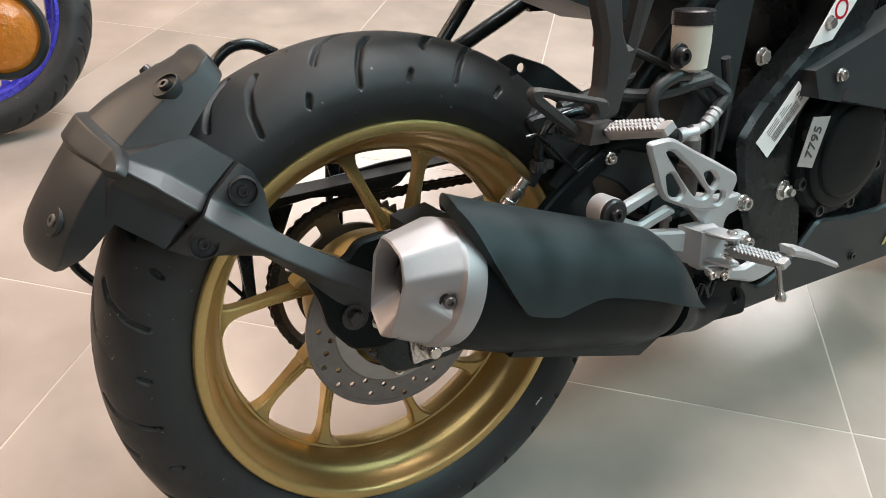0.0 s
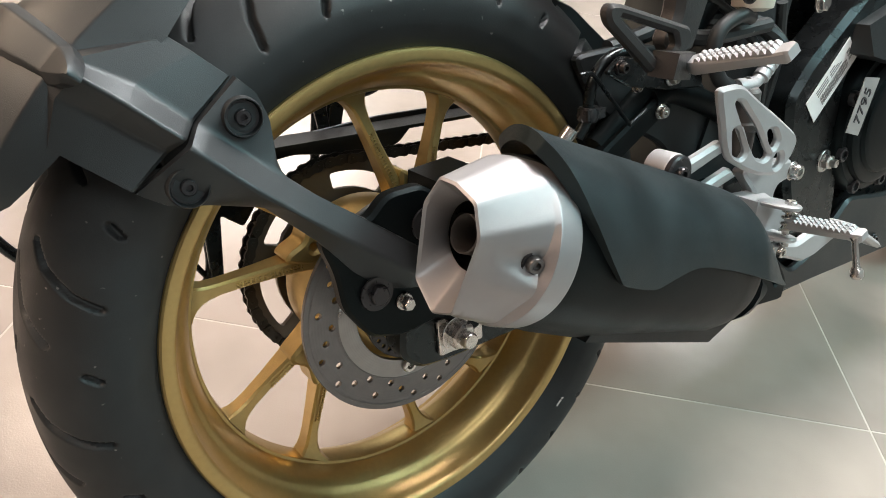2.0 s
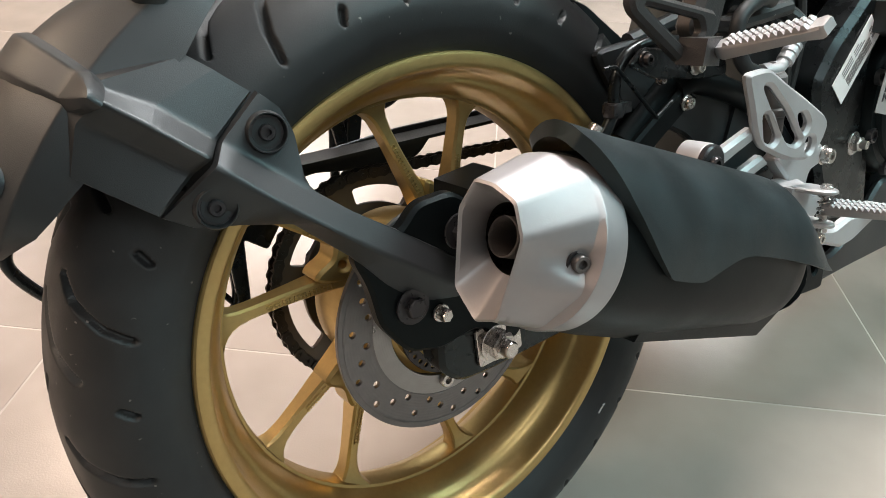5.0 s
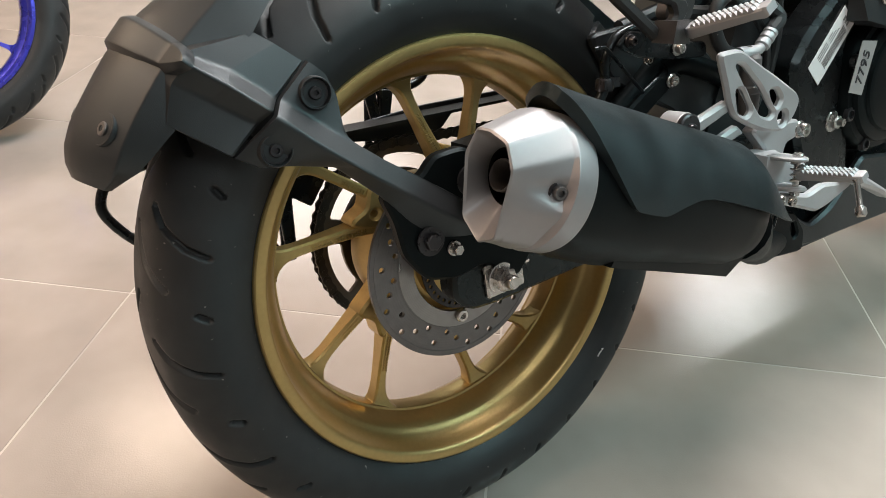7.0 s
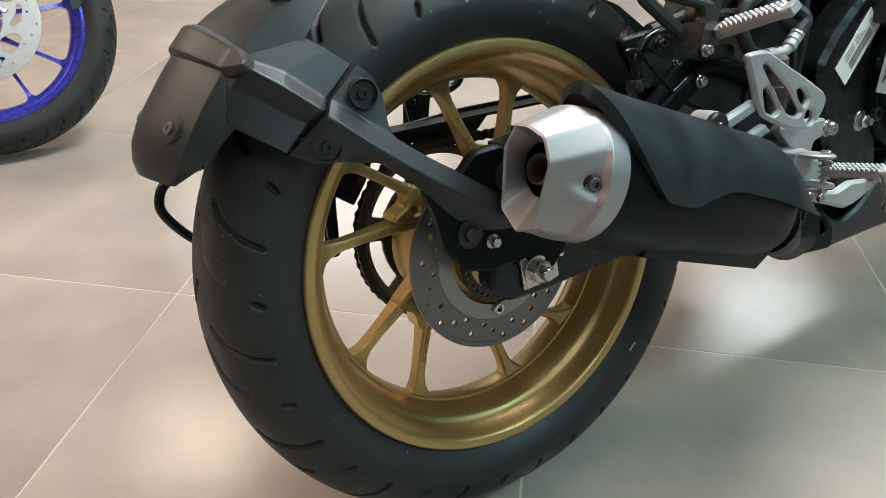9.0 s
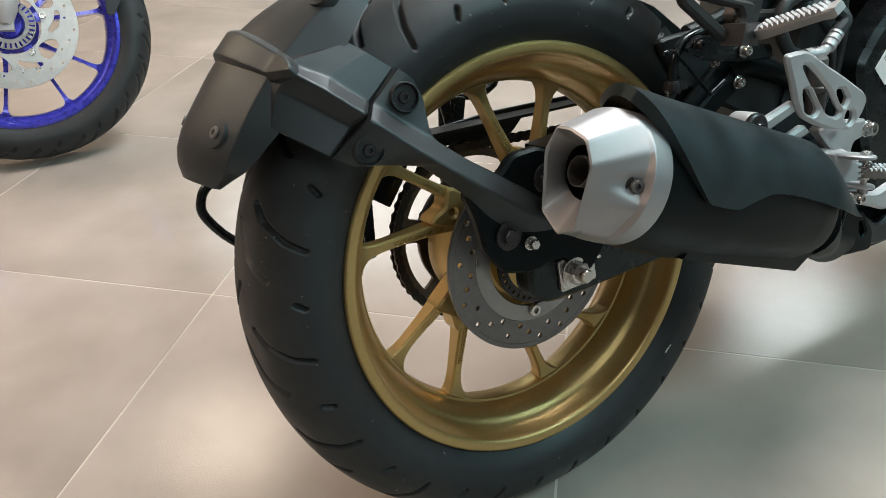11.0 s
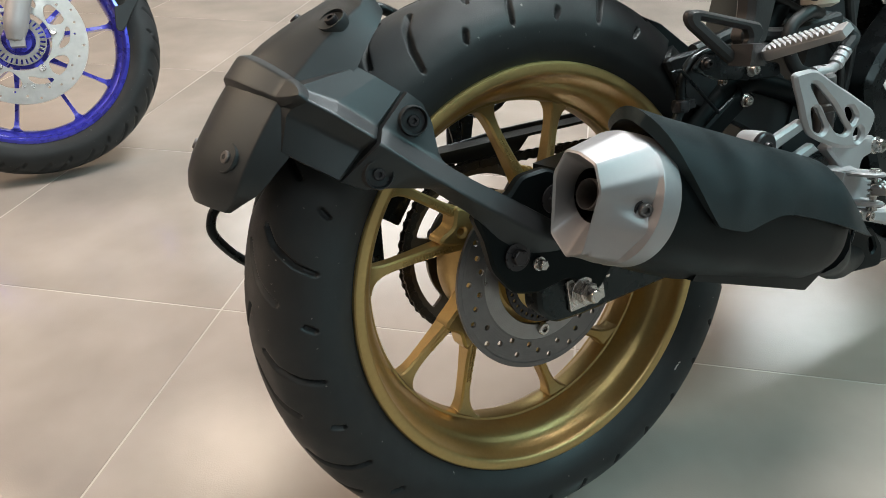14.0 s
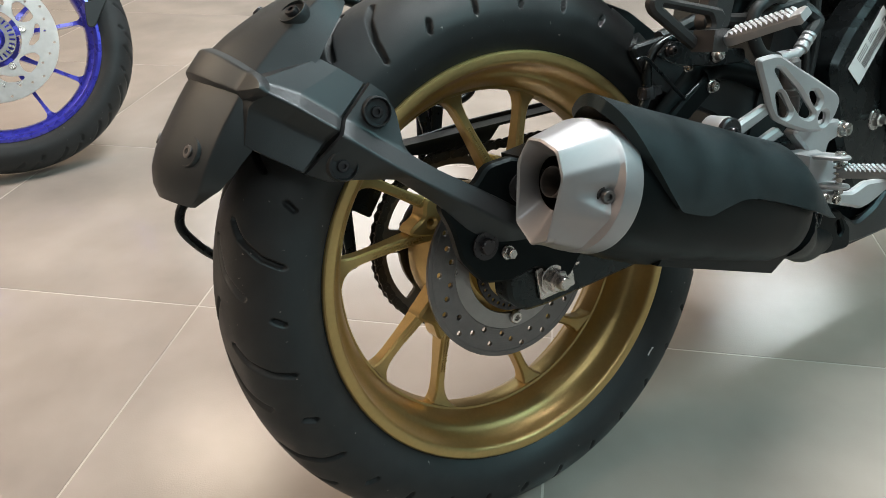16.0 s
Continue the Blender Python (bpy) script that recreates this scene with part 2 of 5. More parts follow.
def round_open(points, r=0.004, n=3):
    """An open line with its inner corners rounded; it keeps the same count for each line of as many corners."""
    p = [Vector(q) for q in points]
    out = [p[0]]
    for a, q, b in zip(p, p[1:], p[2:]):
        u, v = a - q, b - q
        s, e = q + u.normalized() * min(r, u.length * 0.45), q + v.normalized() * min(r, v.length * 0.45)
        out += [(1 - t) ** 2 * s + 2 * t * (1 - t) * q + t * t * e for t in (k / n for k in range(n + 1))]
    return out + [p[-1]]


def circle(cx, cz, r, n=20, a0=0.0):
    return [(cx + r * math.cos(2 * math.pi * k / n + a0), cz + r * math.sin(2 * math.pi * k / n + a0)) for k in range(n)]


def block(points, bevel=0.004, seg=2):
    """A solid over eight corners: four at the bottom, four above them."""
    return bevelled(rings([points[:4], points[4:]]), bevel, seg)


def box(x0, x1, y0, y1, z0, z1, bevel=0.004):
    return block([(x0, y0, z0), (x1, y0, z0), (x1, y1, z0), (x0, y1, z0), (x0, y0, z1), (x1, y0, z1), (x1, y1, z1), (x0, y1, z1)], bevel)


def turned(at, axis, profile, seg=20):
    """A turned piece: rings of (distance along the axis, radius)."""
    d = Vector(axis).normalized()
    u = d.orthogonal().normalized()
    v = d.cross(u)
    at = Vector(at)
    return rings([[at + s * d + r * (math.cos(2 * math.pi * k / seg) * u + math.sin(2 * math.pi * k / seg) * v) for k in range(seg)] for s, r in profile])


def merge(*bms):
    """Several pieces of one part in one mesh."""
    first = bms[0]
    for other in bms[1:]:
        me = bpy.data.meshes.new("piece")
        other.to_mesh(me)
        other.free()
        first.from_mesh(me)
        bpy.data.meshes.remove(me)
    return first


def hex_bolt(at, axis, r=0.007, head=0.006, washer=0.0, socket=True):
    """A bolt head with its washer and recess; the axis points out of the surface."""
    pieces = []
    s0 = 0.0
    if washer:
        pieces.append(turned(at, axis, [(0, washer), (0.0016, washer), (0.0022, washer * 0.94)], 24))
        s0 = 0.0022
    if socket:
        pieces.append(turned(at, axis, [(s0, r), (s0 + head * 0.7, r), (s0 + head, r * 0.85), (s0 + head, r * 0.5), (s0 + head * 0.35, r * 0.48)], 18))
    else:
        pieces.append(turned(at, axis, [(s0, r), (s0 + head * 0.85, r), (s0 + head, r * 0.86)], 6))
    return merge(*pieces)


def cup_bm(at, axis, cup, r, rim=0.0032):
    """A round moulded cup: a low rim round a sunk floor."""
    return turned(at, axis, [(-0.006, cup * 1.16), (rim * 0.44, cup * 1.12), (rim, cup * 1.05), (rim, cup), (-0.0016, cup * 0.95), (-0.0022, r * 1.9), (-0.0008, r * 1.7), (-0.0008, r * 1.1)], 36)


def head_bm(at, axis, r, head):
    """A small hexagon head with a recess, sitting in its cup."""
    return turned(Vector(at) - Vector(axis).normalized() * 0.002, axis, [(0.0006, r * 2.05), (0.0010, r * 2.0), (0.0010, r), (head * 0.8, r), (head, r * 0.85), (head, r * 0.45), (head * 0.4, r * 0.42)], 12)


RIGHT = (0, -1, 0)

# ---- the setting ----
TILE_STEP = 0.6205
GAP = 0.0035
floor = part("floor", box(-4.4, 6.6, -3.6, 8.4, -0.12, -0.0005, 0.0), GROUT)
tagged(floor, "grey-beige polished porcelain tiled showroom floor with pale grout", "floor", kind="structure")
# Unseen shell: grey tones keep reflections down, the pale wall brightens the far floor.
ceiling = part("ceiling", box(-4.4, 6.6, -3.6, 8.4, CEIL, CEIL + 0.1, 0.0), CEILING)
tagged(ceiling, "unseen plain grey ceiling, added to close the room", "ceiling", kind="structure")
for name, x0, x1, y0, y1 in (("wall_west", -4.5, -4.4, -3.6, 8.4), ("wall_east", 6.6, 6.7, -3.6, 8.4), ("wall_south", -4.5, 6.7, -3.7, -3.6), ("wall_north", -4.5, 6.7, 8.4, 8.5)):
    tagged(part(name, box(x0, x1, y0, y1, -0.12, CEIL + 0.1, 0.0), WALL if name == "wall_north" else DARKWALL), "unseen plain pale wall, added to brighten floor reflections" if name == "wall_north" else "unseen plain mid-grey wall, added to close the room", "wall", kind="structure")


def ceiling_light(x, y, sx, sy, colour, strength):
    ob = tagged(new("ceiling_light"), "unseen square white recessed ceiling panel light, switched on", "ceiling light", "ceiling panel lights")
    ob.matrix_world = pose(x, y, CEIL, 0, 0, YAW_TILE)
    w = 0.03
    outer = [(-sx / 2 - w, -sy / 2 - w), (sx / 2 + w, -sy / 2 - w), (sx / 2 + w, sy / 2 + w), (-sx / 2 - w, sy / 2 + w)]
    inner = [(-sx / 2, -sy / 2), (sx / 2, -sy / 2), (sx / 2, sy / 2), (-sx / 2, sy / 2)]
    f = sheet(outer, [inner], 0.03, 0.002)
    for v in f.verts:
        v.co = (v.co.x, v.co.z, v.co.y - 0.015)
    part("frame", f, CEILING, ob)
    part("diffuser", box(-sx / 2, sx / 2, -sy / 2, sy / 2, -0.03, -0.004, 0.001), glowing("diffuser", colour, strength), ob)


for x, y, sx, sy, watts, colour in PANELS:
    ceiling_light(x, y, sx, sy, colour, watts / (sx * sy) / 9.0)


# ---- the motorcycle: axes x ahead, y to its left, z up from the rear axle ----
bike = tagged(new("motorcycle"), "black motorcycle with gold wheels parked on its side stand, tiled floor", "motorcycle")
bike.matrix_world = Matrix.Translation((0, 0, AXLE)) @ pose(0, 0, 0, -LEAN)

TYRE = [(0, 0.317), (0.02, 0.3155), (0.036, 0.311), (0.05, 0.302), (0.061, 0.290), (0.067, 0.279), (0.0695, 0.268), (0.068, 0.254), (0.0635, 0.244), (0.058, 0.236), (0.0545, 0.2315), (0.052, 0.222)]


def tyre_mesh(profile, cols, rows, repeats, grooves, depth=0.006, half=0.0025):
    """A tyre whose tread grooves are sunk into its surface. Grooves are polylines of (degrees, y) within one repeat."""
    prof = np.array(profile)
    dense_y, dense_r = [], []
    for i in range(len(prof) - 1):
        p0, p1, p2, p3 = prof[max(i - 1, 0)] * (1, 1), prof[i], prof[i + 1], prof[min(i + 2, len(prof) - 1)]
        if i == 0:
            p0 = np.array([-prof[1][0], prof[1][1]])
        for t in np.linspace(0, 1, 12, endpoint=False):
            q = 0.5 * (2 * p1 + (p2 - p0) * t + (2 * p0 - 5 * p1 + 4 * p2 - p3) * t * t + (3 * p1 - p0 - 3 * p2 + p3) * t ** 3)
            dense_y.append(q[0]), dense_r.append(q[1])
    dense_y.append(prof[-1][0]), dense_r.append(prof[-1][1])
    dy, dr = np.array(dense_y), np.array(dense_r)
    arc = np.concatenate([[0], np.cumsum(np.hypot(np.diff(dy), np.diff(dr)))])
    s = np.linspace(-arc[-1], arc[-1], rows)
    ys, rs = np.sign(s) * np.interp(np.abs(s), arc, dy), np.interp(np.abs(s), arc, dr)
    per = cols // repeats
    ang = np.arange(per) * (360 / cols)
    span = 360 / repeats
    upto = arc[int(np.argmax(dy))]
    to_s = lambda y: math.copysign(np.interp(abs(y), dy[: int(np.argmax(dy)) + 1], arc[: int(np.argmax(dy)) + 1]), y)
    sink = np.zeros((per, rows))
    A, S = np.meshgrid(ang, s, indexing="ij")
    for line in grooves:
        pts = [(a, to_s(y)) for a, y in line]
        for (a0, s0), (a1, s1) in zip(pts, pts[1:]):
            for shift in (-span, 0, span):
                k = 0.305 * math.pi / 180
                ux, uy = (a1 - a0) * k, s1 - s0
                px, py = (A + shift - a0) * k, S - s0
                L = ux * ux + uy * uy + 1e-12
                t = np.clip((px * ux + py * uy) / L, 0, 1)
                dist = np.hypot(px - t * ux, py - t * uy)
                sink = np.maximum(sink, depth * np.clip((half + 0.0008 - dist) / 0.0016, 0, 1))
    sink[:, np.abs(s) > upto + 0.01] = 0
    n_y, n_r = np.gradient(ys), np.gradient(rs)
    ln = np.hypot(n_y, n_r)
    ny, nr = -n_r / ln, n_y / ln
    verts = []
    full = np.tile(sink, (repeats, 1))
    th = np.radians(np.arange(cols) * 360 / cols)[:, None]
    R = rs[None] - full * nr[None]
    Y = ys[None] - full * ny[None]
    V = np.stack([R * np.cos(th), Y + 0 * th, R * np.sin(th)], -1).reshape(-1, 3)
    i, j = np.meshgrid(np.arange(cols), np.arange(rows - 1), indexing="ij")
    i2 = (i + 1) % cols
    F = np.stack([i * rows + j, i2 * rows + j, i2 * rows + j + 1, i * rows + j + 1], -1).reshape(-1, 4)
    me = bpy.data.meshes.new("tyre")
    me.from_pydata(V.tolist(), [], F.tolist())
    me.update()
    return me


def mirrored(lines, shift):
    return lines + [[(a + shift, -y) for a, y in line] for line in lines]


TREAD = [
    [(-2.1, -0.026), (0.7, -0.040), (3.2, -0.058), (4.3, -0.068)],
    [(1.6, 0.004), (7.5, -0.021), (10.9, -0.046)],
    [(-7.7, -0.0650), (-6.8, -0.0682)],
]
wheel_rim = part("rear_wheel", revolve([
    (0.2325, -0.054), (0.2318, -0.0575), (0.2302, -0.0590), (0.2280, -0.0594), (0.2230, -0.0590), (0.2205, -0.0580), (0.2188, -0.0562), (0.2178, -0.0530), (0.2165, -0.0470), (0.2140, -0.0400), (0.2105, -0.0345), (0.2080, -0.0318), (0.2062, -0.0310), (0.2035, -0.0285),
    (0.1990, -0.0215), (0.1955, -0.0120), (0.1942, -0.0070), (0.1932, -0.0056), (0.1908, -0.0048), (0.1900, -0.0030), (0.1892, 0.006), (0.1896, 0.016), (0.1915, 0.0205), (0.1955, 0.0290), (0.2010, 0.0345), (0.2080, 0.0385), (0.2140, 0.0425), (0.2165, 0.047), (0.2190, 0.0565), (0.2290, 0.0590), (0.2325, 0.054),
    (0.222, 0.048), (0.205, 0.026), (0.205, -0.026), (0.222, -0.048)], 160, closed=True), GOLD, bike, "gold painted ten-spoke alloy rear wheel", 32)
tyre = part("tyre", tyre_mesh(TYRE, 1440, 150, 16, mirrored(TREAD, 11.25)), RUBBER, wheel_rim, "black rubber radial tyre with curved tread grooves", 60)
for k in range(3):
    a = radians(-45.3 + 0.9 * k)
    part("size_mark", box(-0.0007, 0.0007, -0.0006, 0.0006, -0.0024 + 0.001 * k, 0.0026, 0.0001), PAPER, wheel_rim).matrix_basis = Matrix.Translation((0.2530 * math.cos(a), -0.0683, 0.2530 * math.sin(a))) @ Matrix.Rotation(-a + 0.4 * k, 4, "Y")
hub = part("hub", revolve([(0.012, -0.05), (0.040, -0.05), (0.046, -0.046), (0.050, -0.036), (0.064, -0.032), (0.072, -0.026), (0.074, 0.0), (0.080, 0.028), (0.080, 0.052), (0.072, 0.064), (0.040, 0.068), (0.012, 0.068)], 72), GOLD, wheel_rim)


# along a spoke: share of its length, half width, front and back of its section
SPOKE = [(0, 0.0105, -0.014, 0.024), (0.14, 0.0080, -0.010, 0.022), (0.35, 0.0062, -0.0040, 0.021), (0.6, 0.0055, 0.0005, 0.020), (0.78, 0.0056, 0.0016, 0.020), (0.86, 0.0066, 0.0012, 0.020), (0.91, 0.0086, 0.0002, 0.020), (0.95, 0.0118, -0.0014, 0.020), (0.98, 0.0158, -0.0034, 0.020), (1.0, 0.0200, -0.0052, 0.020)]


def spoke_bm(a_in, r_in, a_out, r_out):
    """One cast spoke from the hub to the rim, waisted, flared at both ends."""
    p0 = Vector((r_in * math.cos(radians(a_in)), 0, r_in * math.sin(radians(a_in))))
    p1 = Vector((r_out * math.cos(radians(a_out)), 0, r_out * math.sin(radians(a_out))))
    d = (p1 - p0).normalized()
    w = Vector((-d.z, 0, d.x))
    out = []
    for t, half, front, back in SPOKE:
        c = p0.lerp(p1, t)
        y = Vector((0, 1, 0))
        e = 0.0022
        pts = [(-half, front + e), (-half + e, front), (half - e, front), (half, front + e), (half, back - e), (half - e, back), (-half + e, back), (-half, back - e)]
        out.append([c + w * a + y * b for a, b in pts])
    return rings(out)


def cast_marks(a_in, r_in, a_out, r_out, count, seed):
    """Tiny raised bars of foundry lettering on a spoke's edge."""
    rnd = random.Random(seed)
    p0 = Vector((r_in * math.cos(radians(a_in)), 0, r_in * math.sin(radians(a_in))))
    p1 = Vector((r_out * math.cos(radians(a_out)), 0, r_out * math.sin(radians(a_out))))
    d = (p1 - p0).normalized()
    w = Vector((-d.z, 0, d.x))
    pieces = []
    for k in range(count):
        t = 0.28 + 0.0235 * k + 0.004 * rnd.random()
        y = float(np.interp(t, [q[0] for q in SPOKE], [q[2] for q in SPOKE]))
        c = p0.lerp(p1, t) + w * 0.0012
        for side in (-1, 1):
            h, o = 0.0006 + 0.0006 * rnd.random(), side * 0.0014
            g = 0.0005 + 0.0009 * rnd.random()
            pts = [c + d * a + w * (b + o) + Vector((0, q, 0)) for q in (y + 0.002, y - 0.0017) for a, b in ((-g, -h), (g, -h), (g, h), (-g, h))]
            pieces.append(rings([pts[:4], pts[4:]]))
    return merge(*pieces)


for k in range(5):
    pc = 153 + 72 * k
    part("spoke", spoke_bm(pc - 31, 0.064, pc - 15.5, 0.194), GOLD, wheel_rim)
    part("spoke", spoke_bm(pc - 20, 0.068, pc + 15, 0.194), GOLD, wheel_rim)
    root = [(0.058, -44), (0.078, -35), (0.098, -28), (0.116, -24.5), (0.1165, -21), (0.107, -13), (0.1165, -4.5), (0.116, -1), (0.098, -2), (0.078, -7), (0.058, -8)]
    part("spoke_root", sheet(round_loop([(r * math.cos(radians(pc + a)), r * math.sin(radians(pc + a))) for r, a in root], 0.006), [circle(0.096 * math.cos(radians(pc - 13)), 0.096 * math.sin(radians(pc - 13)), 0.0045, 14)], depth=0.030, bevel=0.003, y=0.006), GOLD, wheel_rim)
    part("cast_lettering", cast_marks(pc - 31, 0.064, pc - 15.5, 0.194, 15, k), GOLD, wheel_rim)
    part("cast_lettering", cast_marks(pc - 20, 0.068, pc + 15, 0.194, 18, k + 9), GOLD, wheel_rim)

# brake disc with its holes, bolts and sensor ring
hole_r = [0.100, 0.091, 0.082, 0.096, 0.083, 0.091, 0.100, 0.088]
holes = [circle(hole_r[k % 8] * math.cos(radians(143.3 + 9 * k)), hole_r[k % 8] * math.sin(radians(143.3 + 9 * k)), 0.0031, 12) for k in range(40)]
groove = [revolve([(r - 0.0012, -0.0478), (r, -0.0482), (r + 0.0012, -0.0478)], 96) for r in (0.0775, 0.1050)]
disc = part("brake_disc", sheet(circle(0, 0, 0.1105, 128), [circle(0, 0, 0.0585, 64)] + holes, 0.0045, 0.0005, y=-0.0455), DISC, wheel_rim, "drilled grey steel brake disc")
part("disc_carrier", revolve([(0.0590, -0.0472), (0.0592, -0.0481), (0.0765, -0.0481), (0.0772, -0.0474)], 96), WORNDISC, disc, "paler polished inner band")
part("disc_ridge", merge(*groove), DISC, disc)
for k in range(4):
    a = radians(-96 + 72 * k)
    part("disc_bolt", hex_bolt((0.065 * math.cos(a), -0.0478, 0.065 * math.sin(a)), RIGHT, 0.0075, 0.005), ZINC, wheel_rim)
slots = [circle(0.0475 * math.cos(2 * math.pi * k / 36), 0.0475 * math.sin(2 * math.pi * k / 36), 0.0022, 6) for k in range(36)]
part("sensor_ring", sheet(circle(0, 0, 0.053, 64), [circle(0, 0, 0.041, 48)] + slots, 0.003, 0.0003, y=-0.0535), BOLTBLACK, wheel_rim)

# sprocket and chain on the far side
CH_Y, CH_R, PITCH = 0.082, 0.1085, 0.0127
teeth = []
for k in range(106):
    r = CH_R + (0.004 if k % 2 else -0.004)
    teeth.append((r * math.cos(2 * math.pi * k / 106), r * math.sin(2 * math.pi * k / 106)))
windows = []
for k in range(6):
    c = 15 + 60 * k
    arc = [(0.096, c - 21 + 6 * i) for i in range(8)] + [(0.078, c + 20 - 10 * i) for i in range(5)]
    windows.append(round_loop([(r * math.cos(radians(a)), r * math.sin(radians(a))) for r, a in arc], 0.004))
part("sprocket", sheet(teeth, windows + [circle(0, 0, 0.03, 32)], 0.006, 0.0005, y=CH_Y), SPROCKET, wheel_rim, "bronze-grey steel chain sprocket")
F_C, F_R = Vector((0.58, 0, 0.035)), 0.035
top = [(CH_R * math.cos(radians(a)), CH_R * math.sin(radians(a))) for a in np.arange(84, 277, 3)]
path = [Vector((F_C.x - 0.02, F_C.z + F_R + 0.002))] + [Vector(q) for q in top] + [Vector((F_C.x - 0.02, F_C.z - F_R))]
chain = part("chain", tube([(F_C.x - 0.02, CH_Y, F_C.z + F_R), (F_C.x + 0.02, CH_Y, F_C.z), (F_C.x - 0.02, CH_Y, F_C.z - F_R)], 0.004), CHAINBLACK, bike, "black oiled roller drive chain")


def link_mesh(wide):
    pieces = []
    for side in (-1, 1):
        loop = circle(-PITCH / 2, 0, 0.0057, 8, math.pi / 8) + circle(PITCH / 2, 0, 0.0057, 8, math.pi / 8)
        loop = [q for q in circle(-PITCH / 2, 0, 0.0057, 12) if q[0] <= -PITCH / 2 + 0.001] + [(0, -0.0042)] + [q for q in circle(PITCH / 2, 0, 0.0057, 12, math.pi) if q[0] >= PITCH / 2 - 0.001] + [(0, 0.0042)]
        loop = sorted(loop, key=lambda q: math.atan2(q[1], q[0]))
        pieces.append(sheet(loop, (), 0.0016, 0.0002, y=side * (0.0062 if wide else 0.0044)))
    for s in (-1, 1):
        pieces.append(turned((s * PITCH / 2, -0.008, 0), (0, 1, 0), [(0, 0.0018), (0.016, 0.0018)], 6))
    return merge(*pieces)


def link_data(wide):
    ob = part("link", link_mesh(wide), CHAINBLACK, chain)
    me = ob.data
    bpy.data.objects.remove(ob)
    return me


links = [link_data(True), link_data(False)]
dist = 0.0
marks = [path[0].copy()]
for a, b in zip(path, path[1:]):
    seg = (b - a).length
    while dist + seg >= PITCH * len(marks):
        marks.append(a.lerp(b, (PITCH * len(marks) - dist) / seg))
    dist += seg
for k, (a, b) in enumerate(zip(marks, marks[1:])):
    c, d = (a + b) / 2, b - a
    share("link", links[k % 2], chain, Matrix.Translation((c.x, CH_Y, c.y)) @ Matrix.Rotation(-math.atan2(d.y, d.x), 4, "Y"))

guard = [(-0.13, 0.132), (-0.023, 0.132), (0.069, 0.137), (0.205, 0.134), (0.33, 0.126), (0.33, 0.110), (0.20, 0.119), (0.117, 0.124), (0.094, 0.103), (0.064, 0.095), (-0.03, 0.112), (-0.09, 0.108), (-0.125, 0.085)]
chain_guard = part("chain_guard", merge(sheet(round_loop(guard, 0.006), (), 0.003, 0.0008, y=0.112), block([(-0.13, 0.075, 0.131), (0.33, 0.075, 0.123), (0.33, 0.114, 0.123), (-0.13, 0.114, 0.131), (-0.13, 0.075, 0.1345), (0.33, 0.075, 0.1265), (0.33, 0.114, 0.1265), (-0.13, 0.114, 0.1345)], 0.001)), PLASTIC, bike, "black plastic chain guard")

part("guard_plate", sheet(round_loop([(-0.160, 0.100), (-0.150, 0.072), (-0.131, 0.066), (-0.131, -0.010), (-0.119, -0.010), (-0.113, 0.064), (-0.091, 0.047), (-0.069, 0.075), (-0.050, 0.112), (-0.10, 0.128)], 0.004), (), 0.005, 0.001, y=0.119), BLACK, bike, "black leg guard mounting plate")
part("guard_bracket", merge(sheet(round_loop([(-0.004, 0.168), (0.012, 0.168), (0.016, 0.120), (0.004, 0.120)], 0.003), (), 0.005, 0.001, y=0.121), sheet(round_loop([(0.020, 0.164), (0.036, 0.160), (0.026, 0.120), (0.013, 0.120)], 0.003), (), 0.005, 0.001, y=0.121)), BLACK, bike, "black bracket holding the leg guard")

# swingarm: two arms, bridge, axle, adjuster plates
arm = [(-0.050, 0.030), (-0.053, -0.010), (-0.034, -0.028), (0.0, -0.030), (0.14, -0.026), (0.42, -0.005), (0.42, 0.055), (0.2, 0.048), (0.06, 0.034), (0.0, 0.033)]
swing = part("swingarm", merge(sheet(round_loop(arm, 0.01), (), 0.030, 0.004, y=-0.098), sheet(round_loop([(x, z) for x, z in arm], 0.01), (), 0.030, 0.004, y=0.115), box(0.33, 0.40, -0.10, 0.11, 0.0, 0.05, 0.01)), BLACK, bike, "black steel box-section swingarm")
part("axle", turned((0, -0.14, 0), (0, 1, 0), [(0, 0.0062), (0.002, 0.0075), (0.02, 0.0075), (0.27, 0.0075)], 20), ZINC, swing)
part("axle_nut", merge(turned((0, -0.1175, 0), RIGHT, [(0, 0.0165), (0.003, 0.0165), (0.0035, 0.0155)], 28), turned((0, -0.1205, 0), RIGHT, [(0, 0.0125), (0.009, 0.0125), (0.0105, 0.0108)], 6)), ZINC, swing, "shiny zinc-plated axle nut")
part("adjuster_plate", sheet(round_loop([(-0.019, 0.017), (0.027, 0.019), (0.030, -0.017), (-0.017, -0.019)], 0.003), (), 0.004, 0.0006, y=-0.1155), ZINC, swing, "bright zinc-plated chain adjuster plate")
part("adjuster_screw", merge(turned((0.03, -0.108, 0.004), (1, 0, 0), [(0, 0.003), (0.03, 0.003)], 10), turned((0.036, -0.108, 0.004), (1, 0, 0), [(0, 0.006), (0.005, 0.006)], 6)), ZINC, swing)
part("adjuster_plate", sheet(round_loop([(-0.019, 0.017), (0.027, 0.019), (0.030, -0.017), (-0.017, -0.019)], 0.003), (), 0.004, 0.0006, y=0.1325), ZINC, swing)

